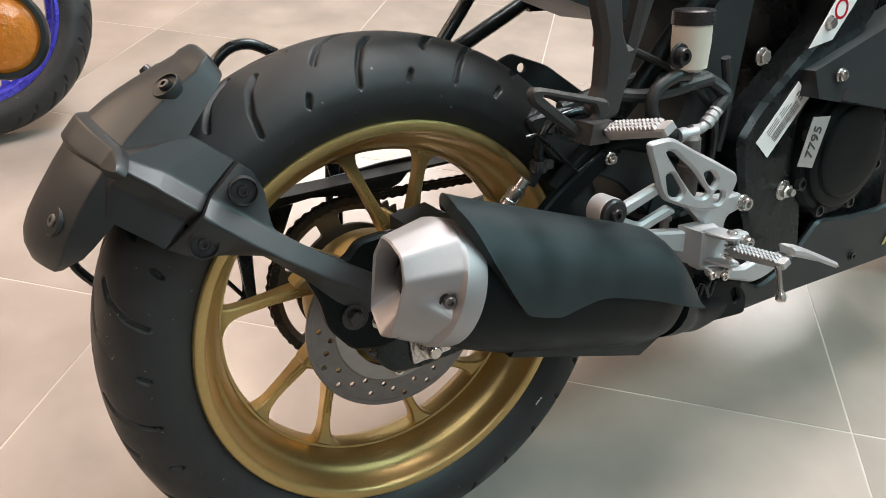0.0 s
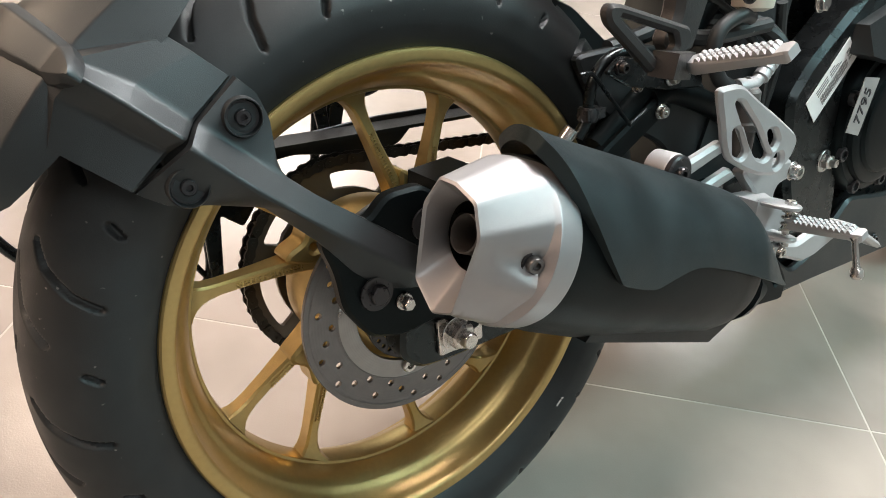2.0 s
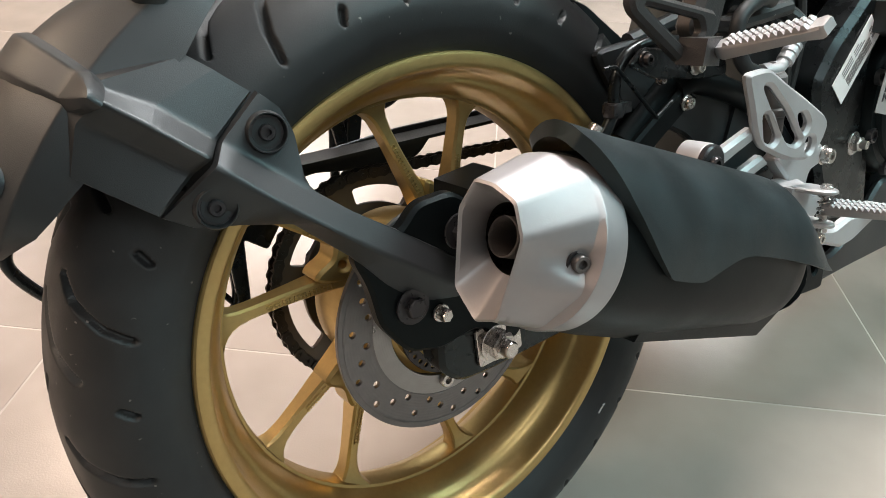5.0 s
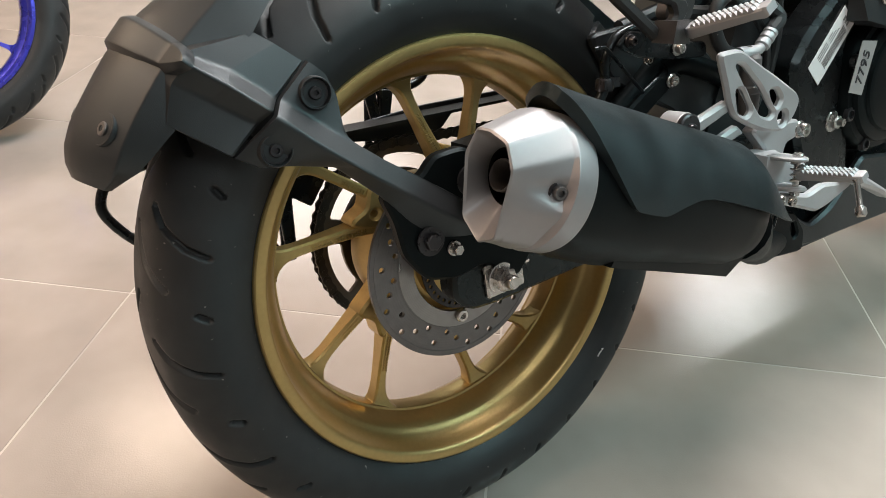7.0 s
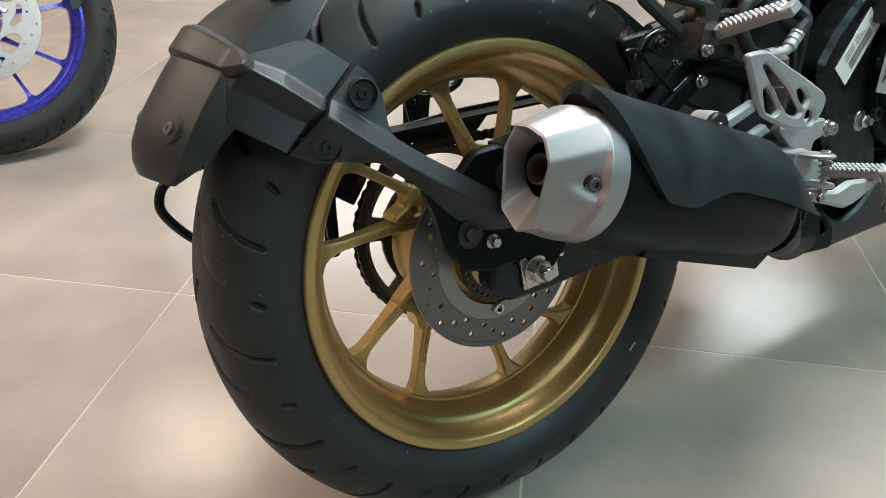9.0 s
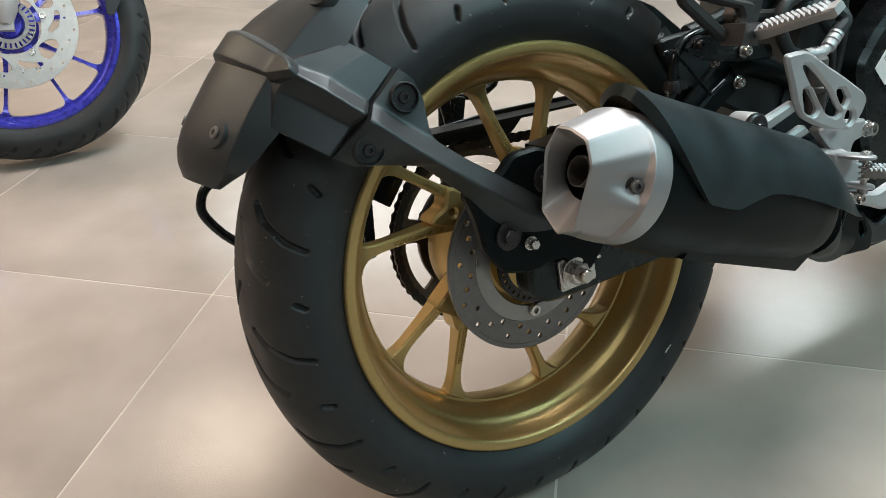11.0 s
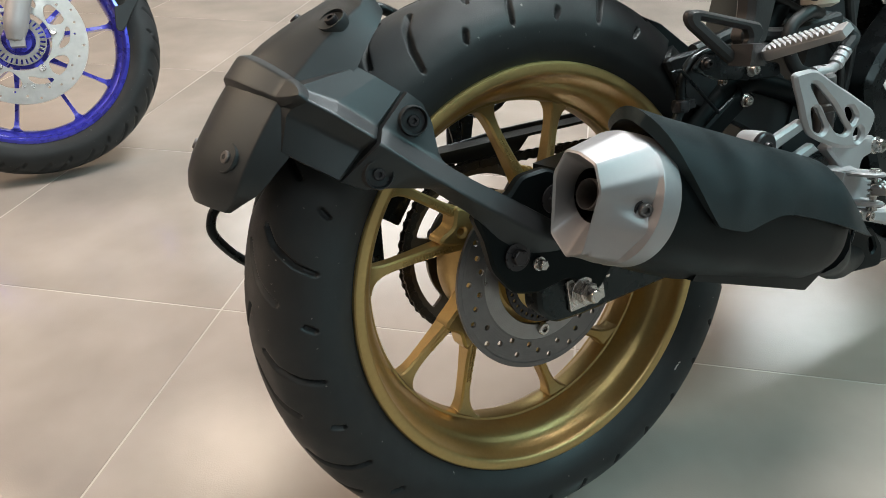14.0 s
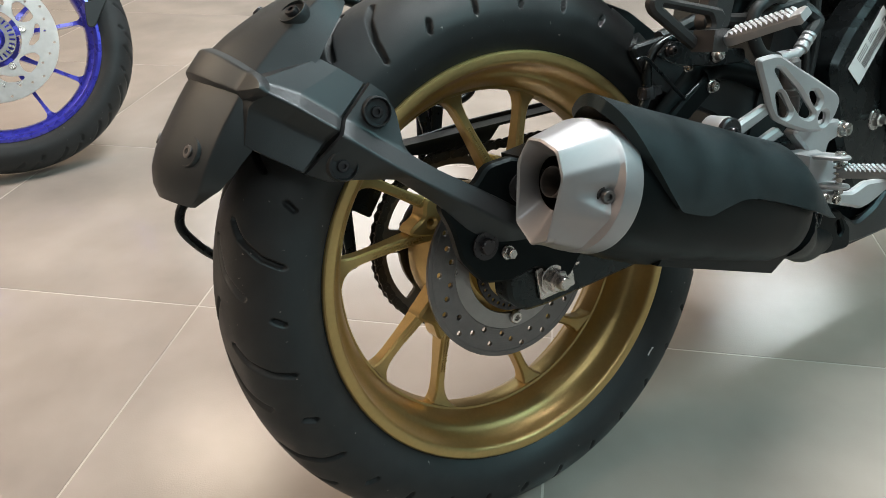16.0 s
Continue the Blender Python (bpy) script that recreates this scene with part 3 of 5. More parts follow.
# rear brake caliper and its bracket
part("brake_caliper", merge(block([(0.004, -0.088, 0.050), (0.066, -0.088, 0.050), (0.066, -0.034, 0.050), (0.004, -0.034, 0.050), (0.010, -0.084, 0.124), (0.054, -0.084, 0.128), (0.054, -0.036, 0.128), (0.010, -0.036, 0.124)], 0.014, 4),
                                  turned((0.018, -0.080, 0.090), RIGHT, [(0, 0.024), (0.012, 0.024), (0.018, 0.020), (0.020, 0.013), (0.018, 0.011)], 28)), SATIN, bike, "black rear brake caliper")
bracket = [(-0.118, 0.112), (-0.100, 0.122), (-0.078, 0.121), (-0.062, 0.138), (-0.030, 0.140), (0.02, 0.10), (0.05, 0.03), (0.02, -0.006), (-0.018, 0.020), (-0.052, 0.014), (-0.082, 0.022), (-0.103, 0.052), (-0.108, 0.085)]
# Darker black than the arm: its weaker light is put into the colour.
part("caliper_bracket", sheet(round_loop(bracket, 0.008), (), 0.014, 0.003, y=-0.1135, shear=(-0.05, 0)), SATIN, bike, "black mudguard mounting bracket")
part("bracket_bolt", merge(hex_bolt((-0.076, -0.1175, 0.061), RIGHT, 0.0085, 0.006, 0.0145, False)), BOLTBLACK, bike)
part("bracket_nut", hex_bolt((-0.052, -0.1185, 0.047), RIGHT, 0.0055, 0.008, 0.0075, False), ZINC, bike)
part("bracket_bolt", merge(hex_bolt((-0.028, -0.1195, 0.108), RIGHT, 0.0085, 0.006, 0.0145, False)), BOLTBLACK, bike)


# mudguard arm and flap behind the tyre
def strip(lines, thick=0.006, stations=False):
    """A moulded panel over polylines of points from its top edge to its bottom edge, with an inner skin."""
    n = 48

    def even(line):
        p = [Vector(q) for q in line]
        L = [0]
        for a, b in zip(p, p[1:]):
            L.append(L[-1] + (b - a).length)
        res = []
        for k in range(n + 1):
            s = L[-1] * k / n
            i = max(j for j in range(len(L)) if L[j] <= s + 1e-9)
            i = min(i, len(p) - 2)
            res.append(p[i].lerp(p[i + 1], (s - L[i]) / max(L[i + 1] - L[i], 1e-9)))
        return res

    def by_station(line):
        p = [Vector(q) for q in line]
        return [p[min(int(s), len(p) - 2)].lerp(p[min(int(s), len(p) - 2) + 1], s - min(int(s), len(p) - 2)) for s in (k * (len(p) - 1) / n for k in range(n + 1))]
    cols = [by_station(line) if stations else even(line) for line in lines]
    out = []
    for k in range(n + 1):
        ring = round_open([c[k] for c in cols], 0.0035, 3)
        end = 0.0022 * max(0, 1 - 2 * min(k, n - k))
        ring = [q + Vector((0, end, 0)) for q in ring]
        lip = [ring[0] + Vector((0, 0.003, -0.001))] + ring[1:-1] + [ring[-1] + Vector((0, 0.003, 0.001))]
        out.append(lip + [q + Vector((0, thick, 0)) for q in ring[::-1]])
    return rings(out)


fender_arm = part("mudguard_arm", strip([
    [(-0.156, -0.098, 0.234), (-0.145, -0.100, 0.223), (-0.139, -0.102, 0.206), (-0.139, -0.108, 0.169), (-0.117, -0.116, 0.147), (-0.076, -0.1195, 0.121), (-0.035, -0.1200, 0.092), (0.005, -0.1160, 0.072)],
    [(-0.186, -0.0985, 0.2085), (-0.164, -0.1010, 0.1895), (-0.1430, -0.1080, 0.1715), (-0.115, -0.1150, 0.1490), (-0.075, -0.1185, 0.1190), (-0.038, -0.1205, 0.088), (0.000, -0.1165, 0.064)],
    [(-0.198, -0.1165, 0.1985), (-0.1635, -0.1245, 0.1660), (-0.134, -0.1290, 0.1410), (-0.1015, -0.1300, 0.1150), (-0.080, -0.1290, 0.099), (-0.044, -0.1260, 0.072), (-0.006, -0.1185, 0.050)],
    [(-0.231, -0.099, 0.169), (-0.213, -0.101, 0.158), (-0.187, -0.106, 0.154), (-0.154, -0.114, 0.147), (-0.119, -0.1205, 0.114), (-0.075, -0.1175, 0.060), (-0.035, -0.1130, 0.030)]], 0.008), PLASTIC, bike, "black moulded plastic mudguard arm", 40)
panel = part("mudguard_side", strip([
    [(-0.200, -0.045, 0.268), (-0.189, -0.073, 0.261), (-0.1762, -0.0796, 0.2508), (-0.1724, -0.0814, 0.2473), (-0.157, -0.0885, 0.2335)],
    [(-0.262, -0.050, 0.256), (-0.249, -0.073, 0.253), (-0.2177, -0.0836, 0.2360), (-0.2118, -0.0856, 0.2305), (-0.188, -0.0935, 0.2085)],
    [(-0.2580, -0.0700, 0.2500), (-0.2490, -0.0880, 0.2455), (-0.2274, -0.1005, 0.2268), (-0.2232, -0.1030, 0.2229), (-0.1992, -0.1125, 0.2023)],
    [(-0.2680, -0.0600, 0.2370), (-0.2620, -0.0760, 0.2325), (-0.2377, -0.0840, 0.2163), (-0.2341, -0.0860, 0.2129), (-0.2083, -0.0985, 0.1927)],
    [(-0.276, -0.055, 0.202), (-0.272, -0.078, 0.202), (-0.2560, -0.0875, 0.1890), (-0.2520, -0.0895, 0.1860), (-0.233, -0.1010, 0.171)]], 0.010, True), PLASTIC, bike, "black moulded plastic mudguard side panel", 40)
for x, z in ((-0.158, 0.209), (-0.202, 0.172)):
    y = -0.1008 if z > 0.19 else -0.1085
    ax = (-0.10, -1, 0.05)
    cup = part("bolt_cup", cup_bm((x, y, z), ax, 0.0122, 0.0056), PLASTIC, fender_arm)
    part("mudguard_bolt", head_bm((x, y, z), ax, 0.0056, 0.0045), BOLTBLACK, bike)


# down the flap: degrees round the wheel, half width and radius of the crease, half width and radius of the inner edge, radius of the spine
FLAP = [(115.2, 0.035, 0.354, 0.040, 0.337, 0.3615), (115.7, 0.040, 0.3555, 0.046, 0.335, 0.3640), (117.4, 0.046, 0.3545, 0.052, 0.331, 0.3650), (118.4, 0.0475, 0.3525, 0.054, 0.330, 0.3640), (121, 0.050, 0.353, 0.061, 0.327, 0.3665), (126, 0.054, 0.354, 0.0715, 0.322, 0.3735), (130, 0.057, 0.355, 0.073, 0.322, 0.3795), (133.5, 0.060, 0.356, 0.075, 0.324, 0.3835), (138.4, 0.068, 0.359, 0.078, 0.327, 0.3855), (143.5, 0.067, 0.3595, 0.077, 0.332, 0.3865), (148, 0.065, 0.360, 0.070, 0.338, 0.3885), (150.6, 0.062, 0.359, 0.061, 0.342, 0.3875), (152.6, 0.053, 0.3575, 0.047, 0.3475, 0.3835), (154.2, 0.042, 0.3585, 0.036, 0.352, 0.3765)]
FLAP_AT = sorted({row[0] for row in FLAP} | {119.4, 123.5, 128.0, 131.8, 136.0, 141.0, 145.8, 149.4, 151.7, 153.4})
FLAP_K = (0.0, 0.28, 0.55, 0.78, 0.93, 1.0)


def flap_section(deg):
    """One section: an arched back, a crease at each side, side walls and an inner skin."""
    cols = list(zip(*FLAP))
    yc, rcr, yi, ri, rc = (float(np.interp(deg, cols[0], col)) for col in cols[1:])
    half = [(yc * k, rc - (rc - rcr) * k ** 1.9) for k in FLAP_K] + [(yi, ri)]
    half = half[:4] + [tuple(q) for q in round_open([half[3], half[5], half[6]], 0.0018, 3)][1:]
    skin = [(yi - 0.005, ri), (yc - 0.006, rcr - 0.006), (yc * 0.5, rc - (rc - rcr) * 0.32 - 0.006), (0.0, rc - 0.006)]
    sec = [(-y, r) for y, r in half[::-1]] + half[1:] + skin + [(-y, r) for y, r in skin[-2::-1]]
    a = radians(deg)
    return [(r * math.cos(a), y, r * math.sin(a)) for y, r in sec]


flap = part("mudguard_flap", rings([flap_section(d) for d in FLAP_AT]), PLASTIC, bike, "black matt plastic rear mudguard flap behind the tyre", 40)


def brow_section(v):
    """The visor over the flap's back: a lens-shaped lip that runs out to a point at each side."""
    y = 0.1020 * v
    cols = list(zip(*FLAP))
    yc, rcr, rc = (float(np.interp(135.5, cols[0], cols[k])) for k in (1, 2, 5))
    base = rc - (rc - rcr) * (abs(y) / yc) ** 1.9 if abs(y) < yc else rcr - 0.05 * (abs(y) - yc)
    width, under = max(1 - abs(v) ** 4, 0.0) ** 0.6, max(1 - abs(v) ** 3, 0.0) ** 0.8
    mid = 135.5 + 0.35 * abs(v)
    up, low = mid - 2.55 * width - 0.05, mid + 2.55 * under + 0.05
    rise = 0.0060 * (0.45 + 0.55 * width)
    out = []
    for share_w, lift in ((0.0, -0.006), (0.0, 0.0), (0.13, rise * 0.82), (0.18, rise * 0.97), (0.24, rise), (0.55, rise), (0.78, rise * 1.05), (0.83, rise * 0.98), (0.86, rise * 0.8), (1.0, -0.001), (0.97, -0.006)):
        a = radians(up + (low - up) * share_w)
        out.append(((base + lift) * math.cos(a), y, (base + lift) * math.sin(a)))
    return out


part("flap_brow", rings([brow_section(math.sin(math.pi / 2 * k / 30)) for k in range(-30, 31)]), PLASTIC, flap, "", 30)
for x, y, z in ((-0.311, -0.0445, 0.203), (-0.196, -0.0435, 0.303), (-0.311, 0.0445, 0.203), (-0.196, 0.0435, 0.303)):
    o = Vector((x, y * 2.4, z)).normalized()
    at = Vector((x, y, z)) - o * (0.0038 if z > 0.25 else -0.0008)
    part("bolt_cup", cup_bm(at, o, 0.0125, 0.0060, 0.0032 if z > 0.25 else 0.0012), PLASTIC, flap)
    part("flap_bolt", head_bm(at, o, 0.0060, 0.0110 if y > 0 else 0.0070 if z > 0.25 else 0.0048), BOLTBLACK if z > 0.25 else DISC, flap)

# saddle guard tubes on the far side
part("leg_guard", merge(
    tube([(0.10, 0.14, 0.20), (0.097, 0.14, 0.176), (0.088, 0.14, 0.163), (0.06, 0.14, 0.157), (-0.011, 0.14, 0.161), (-0.09, 0.14, 0.15), (-0.2, 0.135, 0.14), (-0.285, 0.13, 0.128), (-0.307, 0.13, 0.107), (-0.302, 0.13, 0.082), (-0.27, 0.13, 0.045), (-0.19, 0.13, -0.01), (-0.14, 0.13, -0.012), (-0.126, 0.13, 0.01), (-0.124, 0.135, 0.06), (-0.122, 0.14, 0.15)], 0.0055, 12, 6),
    tube([(0.01, 0.135, 0.159), (0.0, 0.13, 0.10), (-0.005, 0.13, 0.03)], 0.005, 10), tube([(0.026, 0.135, 0.159), (0.015, 0.13, 0.10), (0.008, 0.13, 0.03)], 0.003, 10),
    tube([(-0.17, 0.13, 0.05), (-0.15, 0.13, 0.027), (-0.133, 0.13, 0.0)], 0.003, 8),
    tube([(-0.04, 0.13, 0.289), (-0.07, 0.13, 0.304), (-0.099, 0.13, 0.299), (-0.12, 0.13, 0.272), (-0.13, 0.135, 0.2), (-0.13, 0.14, 0.155)], 0.0065, 12)), BLACK, bike, "black tubular steel leg guard")

# exhaust: stations run along its own axis, from the outlet forward
EO = Vector((0.0, -0.207, 0.1135))
EA = Vector((math.cos(radians(21.8)), 0.03, -math.sin(radians(21.8)))).normalized()
EU = (Vector((0, 0, 1)) - EA * EA.z).normalized()
ER = EA.cross(EU)


def eloc(s, r, u):
    """A point of the exhaust: along, to the bike's right, up."""
    return EO + EA * s + ER * r + EU * u


def oval(s, w, h, dr=0.0, du=0.0, n=40, p=2.3):
    out = []
    for k in range(n):
        a = 2 * math.pi * k / n
        c, q = math.cos(a), math.sin(a)
        out.append(eloc(s, dr + w * math.copysign(abs(c) ** (2 / p), c), du + h * math.copysign(abs(q) ** (2 / p), q)))
    return out


muffler = part("muffler", rings([oval(-0.032, 0.050, 0.052), oval(-0.028, 0.056, 0.058), oval(0.0, 0.060, 0.062), (oval(0.05, 0.062, 0.065)), oval(0.15, 0.061, 0.062, 0, 0.003), oval(0.215, 0.059, 0.060, 0, 0.004), oval(0.240, 0.054, 0.055, 0.0, 0.004), oval(0.262, 0.046, 0.047, 0.0, 0.003), oval(0.280, 0.034, 0.035, 0.0, 0.002)]), SATIN, bike, "stubby satin black exhaust muffler with steel tip")
part("lower_skirt", block([eloc(0.05, -0.035, -0.0605), eloc(0.236, -0.030, -0.0590), eloc(0.236, 0.032, -0.0590), eloc(0.05, 0.037, -0.0605), eloc(0.05, -0.050, -0.02), eloc(0.252, -0.040, -0.02), eloc(0.252, 0.045, -0.02), eloc(0.05, 0.051, -0.02)], 0.012, 3), SATIN, muffler)

# steel tip: a many-sided mouth that runs into a round collar
MOUTH = [(-0.187, 0.1555), (-0.2015, 0.1765), (-0.2190, 0.1765), (-0.2400, 0.1700), (-0.2487, 0.1495), (-0.2405, 0.1205), (-0.2328, 0.0945), (-0.2110, 0.0870), (-0.1880, 0.1030)]
MY, MZ = -0.2165, 0.1310
CW, CHT, CDR, CDU, CS = 0.0546, 0.0573, 0.0094, -0.0010, -0.0433


def lip_x(z):
    return -0.0885 + (z - 0.085) * 0.18


def along_sides(corners, per=6):
    out = []
    for i, (a, b) in enumerate(zip(corners, corners[1:] + corners[:1])):
        n = per if i % 4 == 3 else 2
        for j in range(n):
            out.append(Vector(a).lerp(Vector(b), j / n))
    return out


def collar_ring(s, grow=1.0):
    return [eloc(s, CDR + CW * grow * math.cos(a), CDU + CHT * grow * math.sin(a)) for a in angles]


flat = along_sides(round_loop(MOUTH, 0.0034, 3), 16)
mouth = [Vector((lip_x(q.y), q.x, q.y)) for q in flat]
angles = [math.atan2(q.y - MZ, MY - q.x) for q in flat]
corner_reach = [(math.atan2(z - MZ, MY - y)) for y, z in MOUTH]
target_corners = []
for a, f in zip(corner_reach, (1.08, 1.10, 1.08, 1.03, 0.965, 0.925, 0.965, 1.04, 1.08)):
    target_corners.append((f * CW * math.cos(a), f * CHT * math.sin(a)))
target = along_sides(round_loop(target_corners, 0.0048, 3), 16)


TIP_O = Vector((-0.30, -0.95, -0.02)).normalized()
SCREW = eloc(-0.0466, 0.0528, -0.0045)
SCOOP = SCREW + Vector((-0.024, -0.0005, 0.0075))


def scooped(p):
    """Sink the skin round the screw, in a hollow that runs out towards the mouth."""
    d = SCOOP - SCREW
    k = min(max((p - SCREW).dot(d) / d.length_squared, 0.0), 1.0)
    q = p - SCREW - d * k
    near = (q - TIP_O * q.dot(TIP_O)).length
    f = min(max(1.25 * (1 - near / (0.0135 * (1 - 0.45 * k))), 0.0), 1.0)
    return p - TIP_O * 0.0046 * (1 - k) * f * f * (3 - 2 * f) if q.length < 0.016 else p


def facet_ring(t):
    """Flat facets from the mouth outward, trimmed by the collar's cylinder."""
    out = []
    for q, g in zip(mouth, target):
        p = q.lerp(eloc(CS, CDR + g.x, CDU + g.y), t)
        d = p - EO
        s, r, u = d.dot(EA), d.dot(ER) - CDR, d.dot(EU) - CDU
        f = math.hypot(r / CW, u / CHT)
        away = min(max((CS + 0.004 - s) / 0.030, 0.0), 1.0)
        limit = 1.0 - 0.16 * (1 - math.sqrt(1 - away * away))
        e = q - EO
        limit = max(limit, t * limit + (1 - t) * math.hypot((e.dot(ER) - CDR) / CW, (e.dot(EU) - CDU) / CHT))
        if f > limit:
            r, u = r * limit / f, u * limit / f
        out.append(scooped(eloc(s, CDR + r, CDU + u)))
    return out


mid = Vector((0, MY, MZ))
inner = [Vector((lip_x(MZ + (q.z - MZ) * 0.915) + 0.001, MY + (q.y - MY) * 0.90, MZ + (q.z - MZ) * 0.915)) for q in mouth]
edge = [a.lerp(b, 0.45) - Vector((0.0016, 0, 0)) for a, b in zip(mouth, inner)]
HOLE = Vector((-0.0560, -0.2105, 0.1335))
hole = [HOLE - Vector((0, 0.0225 * math.cos(a), 0)) + Vector((0.18 * 0.0232 * math.sin(a), 0, 0.0232 * math.sin(a))) for a in angles]
tip = part("end_cap", rings([collar_ring(-0.0200, 0.985), collar_ring(-0.0228), collar_ring(-0.0395), collar_ring(-0.0412, 0.990), facet_ring(1.0), *[facet_ring(k / 32) for k in range(31, 0, -1)], mouth, edge, inner, hole], caps=False), STEEL, muffler, "brushed stainless steel many-sided exhaust tip", 30)
part("bore", rings([[q + (q - HOLE) * 0.02 - EA * 0.0004 for q in hole], [q + (q - HOLE) * 0.12 + EA * 0.004 for q in hole], [q + EA * 0.05 for q in hole], [HOLE + EA * 0.05 + (q - HOLE) * 0.02 for q in hole]], caps=False), CHAINBLACK, muffler)
part("outlet_pipe", turned(HOLE - EA * 0.004 + Vector((0, 0.002, 0.001)), EA, [(0.050, 0.0115), (0.002, 0.0120), (0, 0.0128), (0.001, 0.0136), (0.050, 0.0136)], 36), GREYCAST, muffler, "dark round outlet pipe")
# Black colour stands in for the shade inside the screw's recess.
part("screw_cup", turned(SCREW - TIP_O * 0.0046, TIP_O, [(-0.003, 0.0088), (0.0010, 0.0088), (0.0016, 0.0082), (0.0012, 0.0075), (0.0006, 0.005)], 28), BOLTBLACK, tip)
part("tip_screw", hex_bolt(SCREW - TIP_O * 0.0042, TIP_O, 0.0058, 0.0052), DISC, muffler)

# heat shield: a shell over the outer and upper side, with a stepped lower edge and a peaked rear
SH = [(-0.0492, 64.5, 74), (-0.0480, 62.5, 80), (-0.0455, 59.5, 87), (-0.0410, 53.5, 96), (-0.0360, 47.5, 104), (-0.0300, 40.5, 113), (-0.0240, 34, 121), (-0.0180, 28, 126.5), (-0.010, 21.5, 130), (0.0, 13.5, 132), (0.0133, 3.8, 131), (0.0270, -4.4, 130), (0.0320, -5.6, 130), (0.050, -6.0, 130), (0.066, -5.6, 130), (0.073, -4.0, 130), (0.090, 2.4, 130), (0.106, 7.6, 130), (0.116, 9.8, 130), (0.132, 11.6, 130), (0.170, 11.8, 130), (0.20, 11.2, 130), (0.225, 10.2, 129), (0.250, 9.0, 128), (0.270, 8.0, 126), (0.282, 8.5, 120), (0.2845, 9.0, 119), (0.2848, 9.5, 118)]
shield_rings = []
for s, a0, a1 in SH:
    w, h = 0.0680, 0.0765
    if s > 0.22:
        f = 1 - 0.16 * ((s - 0.22) / 0.064) ** 1.5
        w, h = w * f + 0.004, h * f
    if s > 0.283:
        w, h = w - 0.004 * (s - 0.283) / 0.0018, h - 0.005 * (s - 0.283) / 0.0018
    if s < 0.0:
        w, h = w + 0.02 * abs(s), h + 0.03 * abs(s)
    row, back = [], []
    for k in range(25):
        a = radians(a0 + (a1 - a0) * k / 24)
        short = 0.20 + (s - 0.20) * (1 - 0.80 * (k / 24) ** 0.6) if s > 0.20 else s
        bulge = 1 + 0.020 * math.cos(4 * (a - radians(58)))
        row.append(eloc(short, w * bulge * math.cos(a), h * bulge * math.sin(a)))
        thick = 0.004 + 0.007 * min(max((0.03 - s) / 0.07, 0), 1)
        back.append(eloc(short, (w * bulge - thick) * math.cos(a), (h * bulge - thick) * math.sin(a)))
    shield_rings.append(row + back[::-1])
part("heat_shield", bevelled(rings(shield_rings), 0.0016, 2, 50), SHIELD, muffler, "matt black exhaust heat shield with stepped edge", 40)
part("front_pipe", tube([(0.250, -0.203, 0.004), (0.29, -0.190, -0.024), (0.34, -0.166, -0.056), (0.40, -0.140, -0.076), (0.50, -0.105, -0.092)], lambda t: 0.038 - 0.016 * min(1, t * 2.6), 20, 6), SATIN, muffler)
part("front_flange", sheet(round_loop([(0.375, -0.040), (0.409, -0.036), (0.446, -0.044), (0.470, -0.076), (0.468, -0.104), (0.423, -0.098), (0.386, -0.092)], 0.008), [round_loop([(0.436, -0.060), (0.446, -0.056), (0.455, -0.076), (0.446, -0.082)], 0.005)], 0.010, 0.0025, y=-0.147), SATIN, muffler)
part("muffler_mount", merge(turned((0.2175, -0.140, 0.1100), RIGHT, [(0, 0.0175), (0.022, 0.0180), (0.024, 0.0168)], 32)), ALLOY, bike, "round alloy muffler mount with rubber bush")
part("mount_bush", merge(turned((0.2175, -0.163, 0.1100), RIGHT, [(0, 0.0172), (0.005, 0.0172), (0.0065, 0.015), (0.0060, 0.010)], 32), hex_bolt((0.2175, -0.168, 0.1100), RIGHT, 0.0075, 0.006)), BOLTBLACK, bike)

# rider's foot peg assembly
G = [(0.263, 0.181), (0.293, 0.181), (0.303, 0.178), (0.337, 0.157), (0.364, 0.142), (0.408, 0.115), (0.412, 0.105), (0.402, 0.088), (0.382, 0.075), (0.347, 0.082), (0.318, 0.094), (0.290, 0.109), (0.281, 0.126), (0.275, 0.146), (0.266, 0.169)]
H1 = [(0.290, 0.166), (0.302, 0.164), (0.334, 0.135), (0.363, 0.100), (0.354, 0.096), (0.338, 0.102), (0.314, 0.132)]
H2 = [(0.292, 0.139), (0.304, 0.138), (0.321, 0.111), (0.313, 0.105), (0.298, 0.112)]
H3 = [(0.352, 0.128), (0.366, 0.127), (0.376, 0.114), (0.368, 0.105), (0.359, 0.114)]
hanger = part("footrest_hanger", merge(
    sheet(round_loop([(0.352, 0.078), (0.375, 0.090), (0.412, 0.078), (0.444, 0.076), (0.452, 0.055), (0.421, 0.050), (0.416, 0.036), (0.433, 0.021), (0.466, 0.017), (0.474, -0.002), (0.446, -0.004), (0.437, -0.012), (0.429, -0.028), (0.375, -0.012), (0.360, 0.012), (0.288, 0.047), (0.292, 0.062), (0.371, 0.044), (0.380, 0.050)], 0.006), (), 0.018, 0.003, y=-0.140),
    sheet(round_loop([(0.230, 0.114), (0.287, 0.128), (0.296, 0.116), (0.240, 0.100)], 0.004), (), 0.012, 0.0035, y=-0.157),
    sheet(round_loop([(0.222, 0.108), (0.262, 0.086), (0.306, 0.097), (0.318, 0.086), (0.272, 0.074), (0.215, 0.096)], 0.004), (), 0.012, 0.0035, y=-0.157)), ALLOY, bike, "cast silver alloy rider footrest hanger")
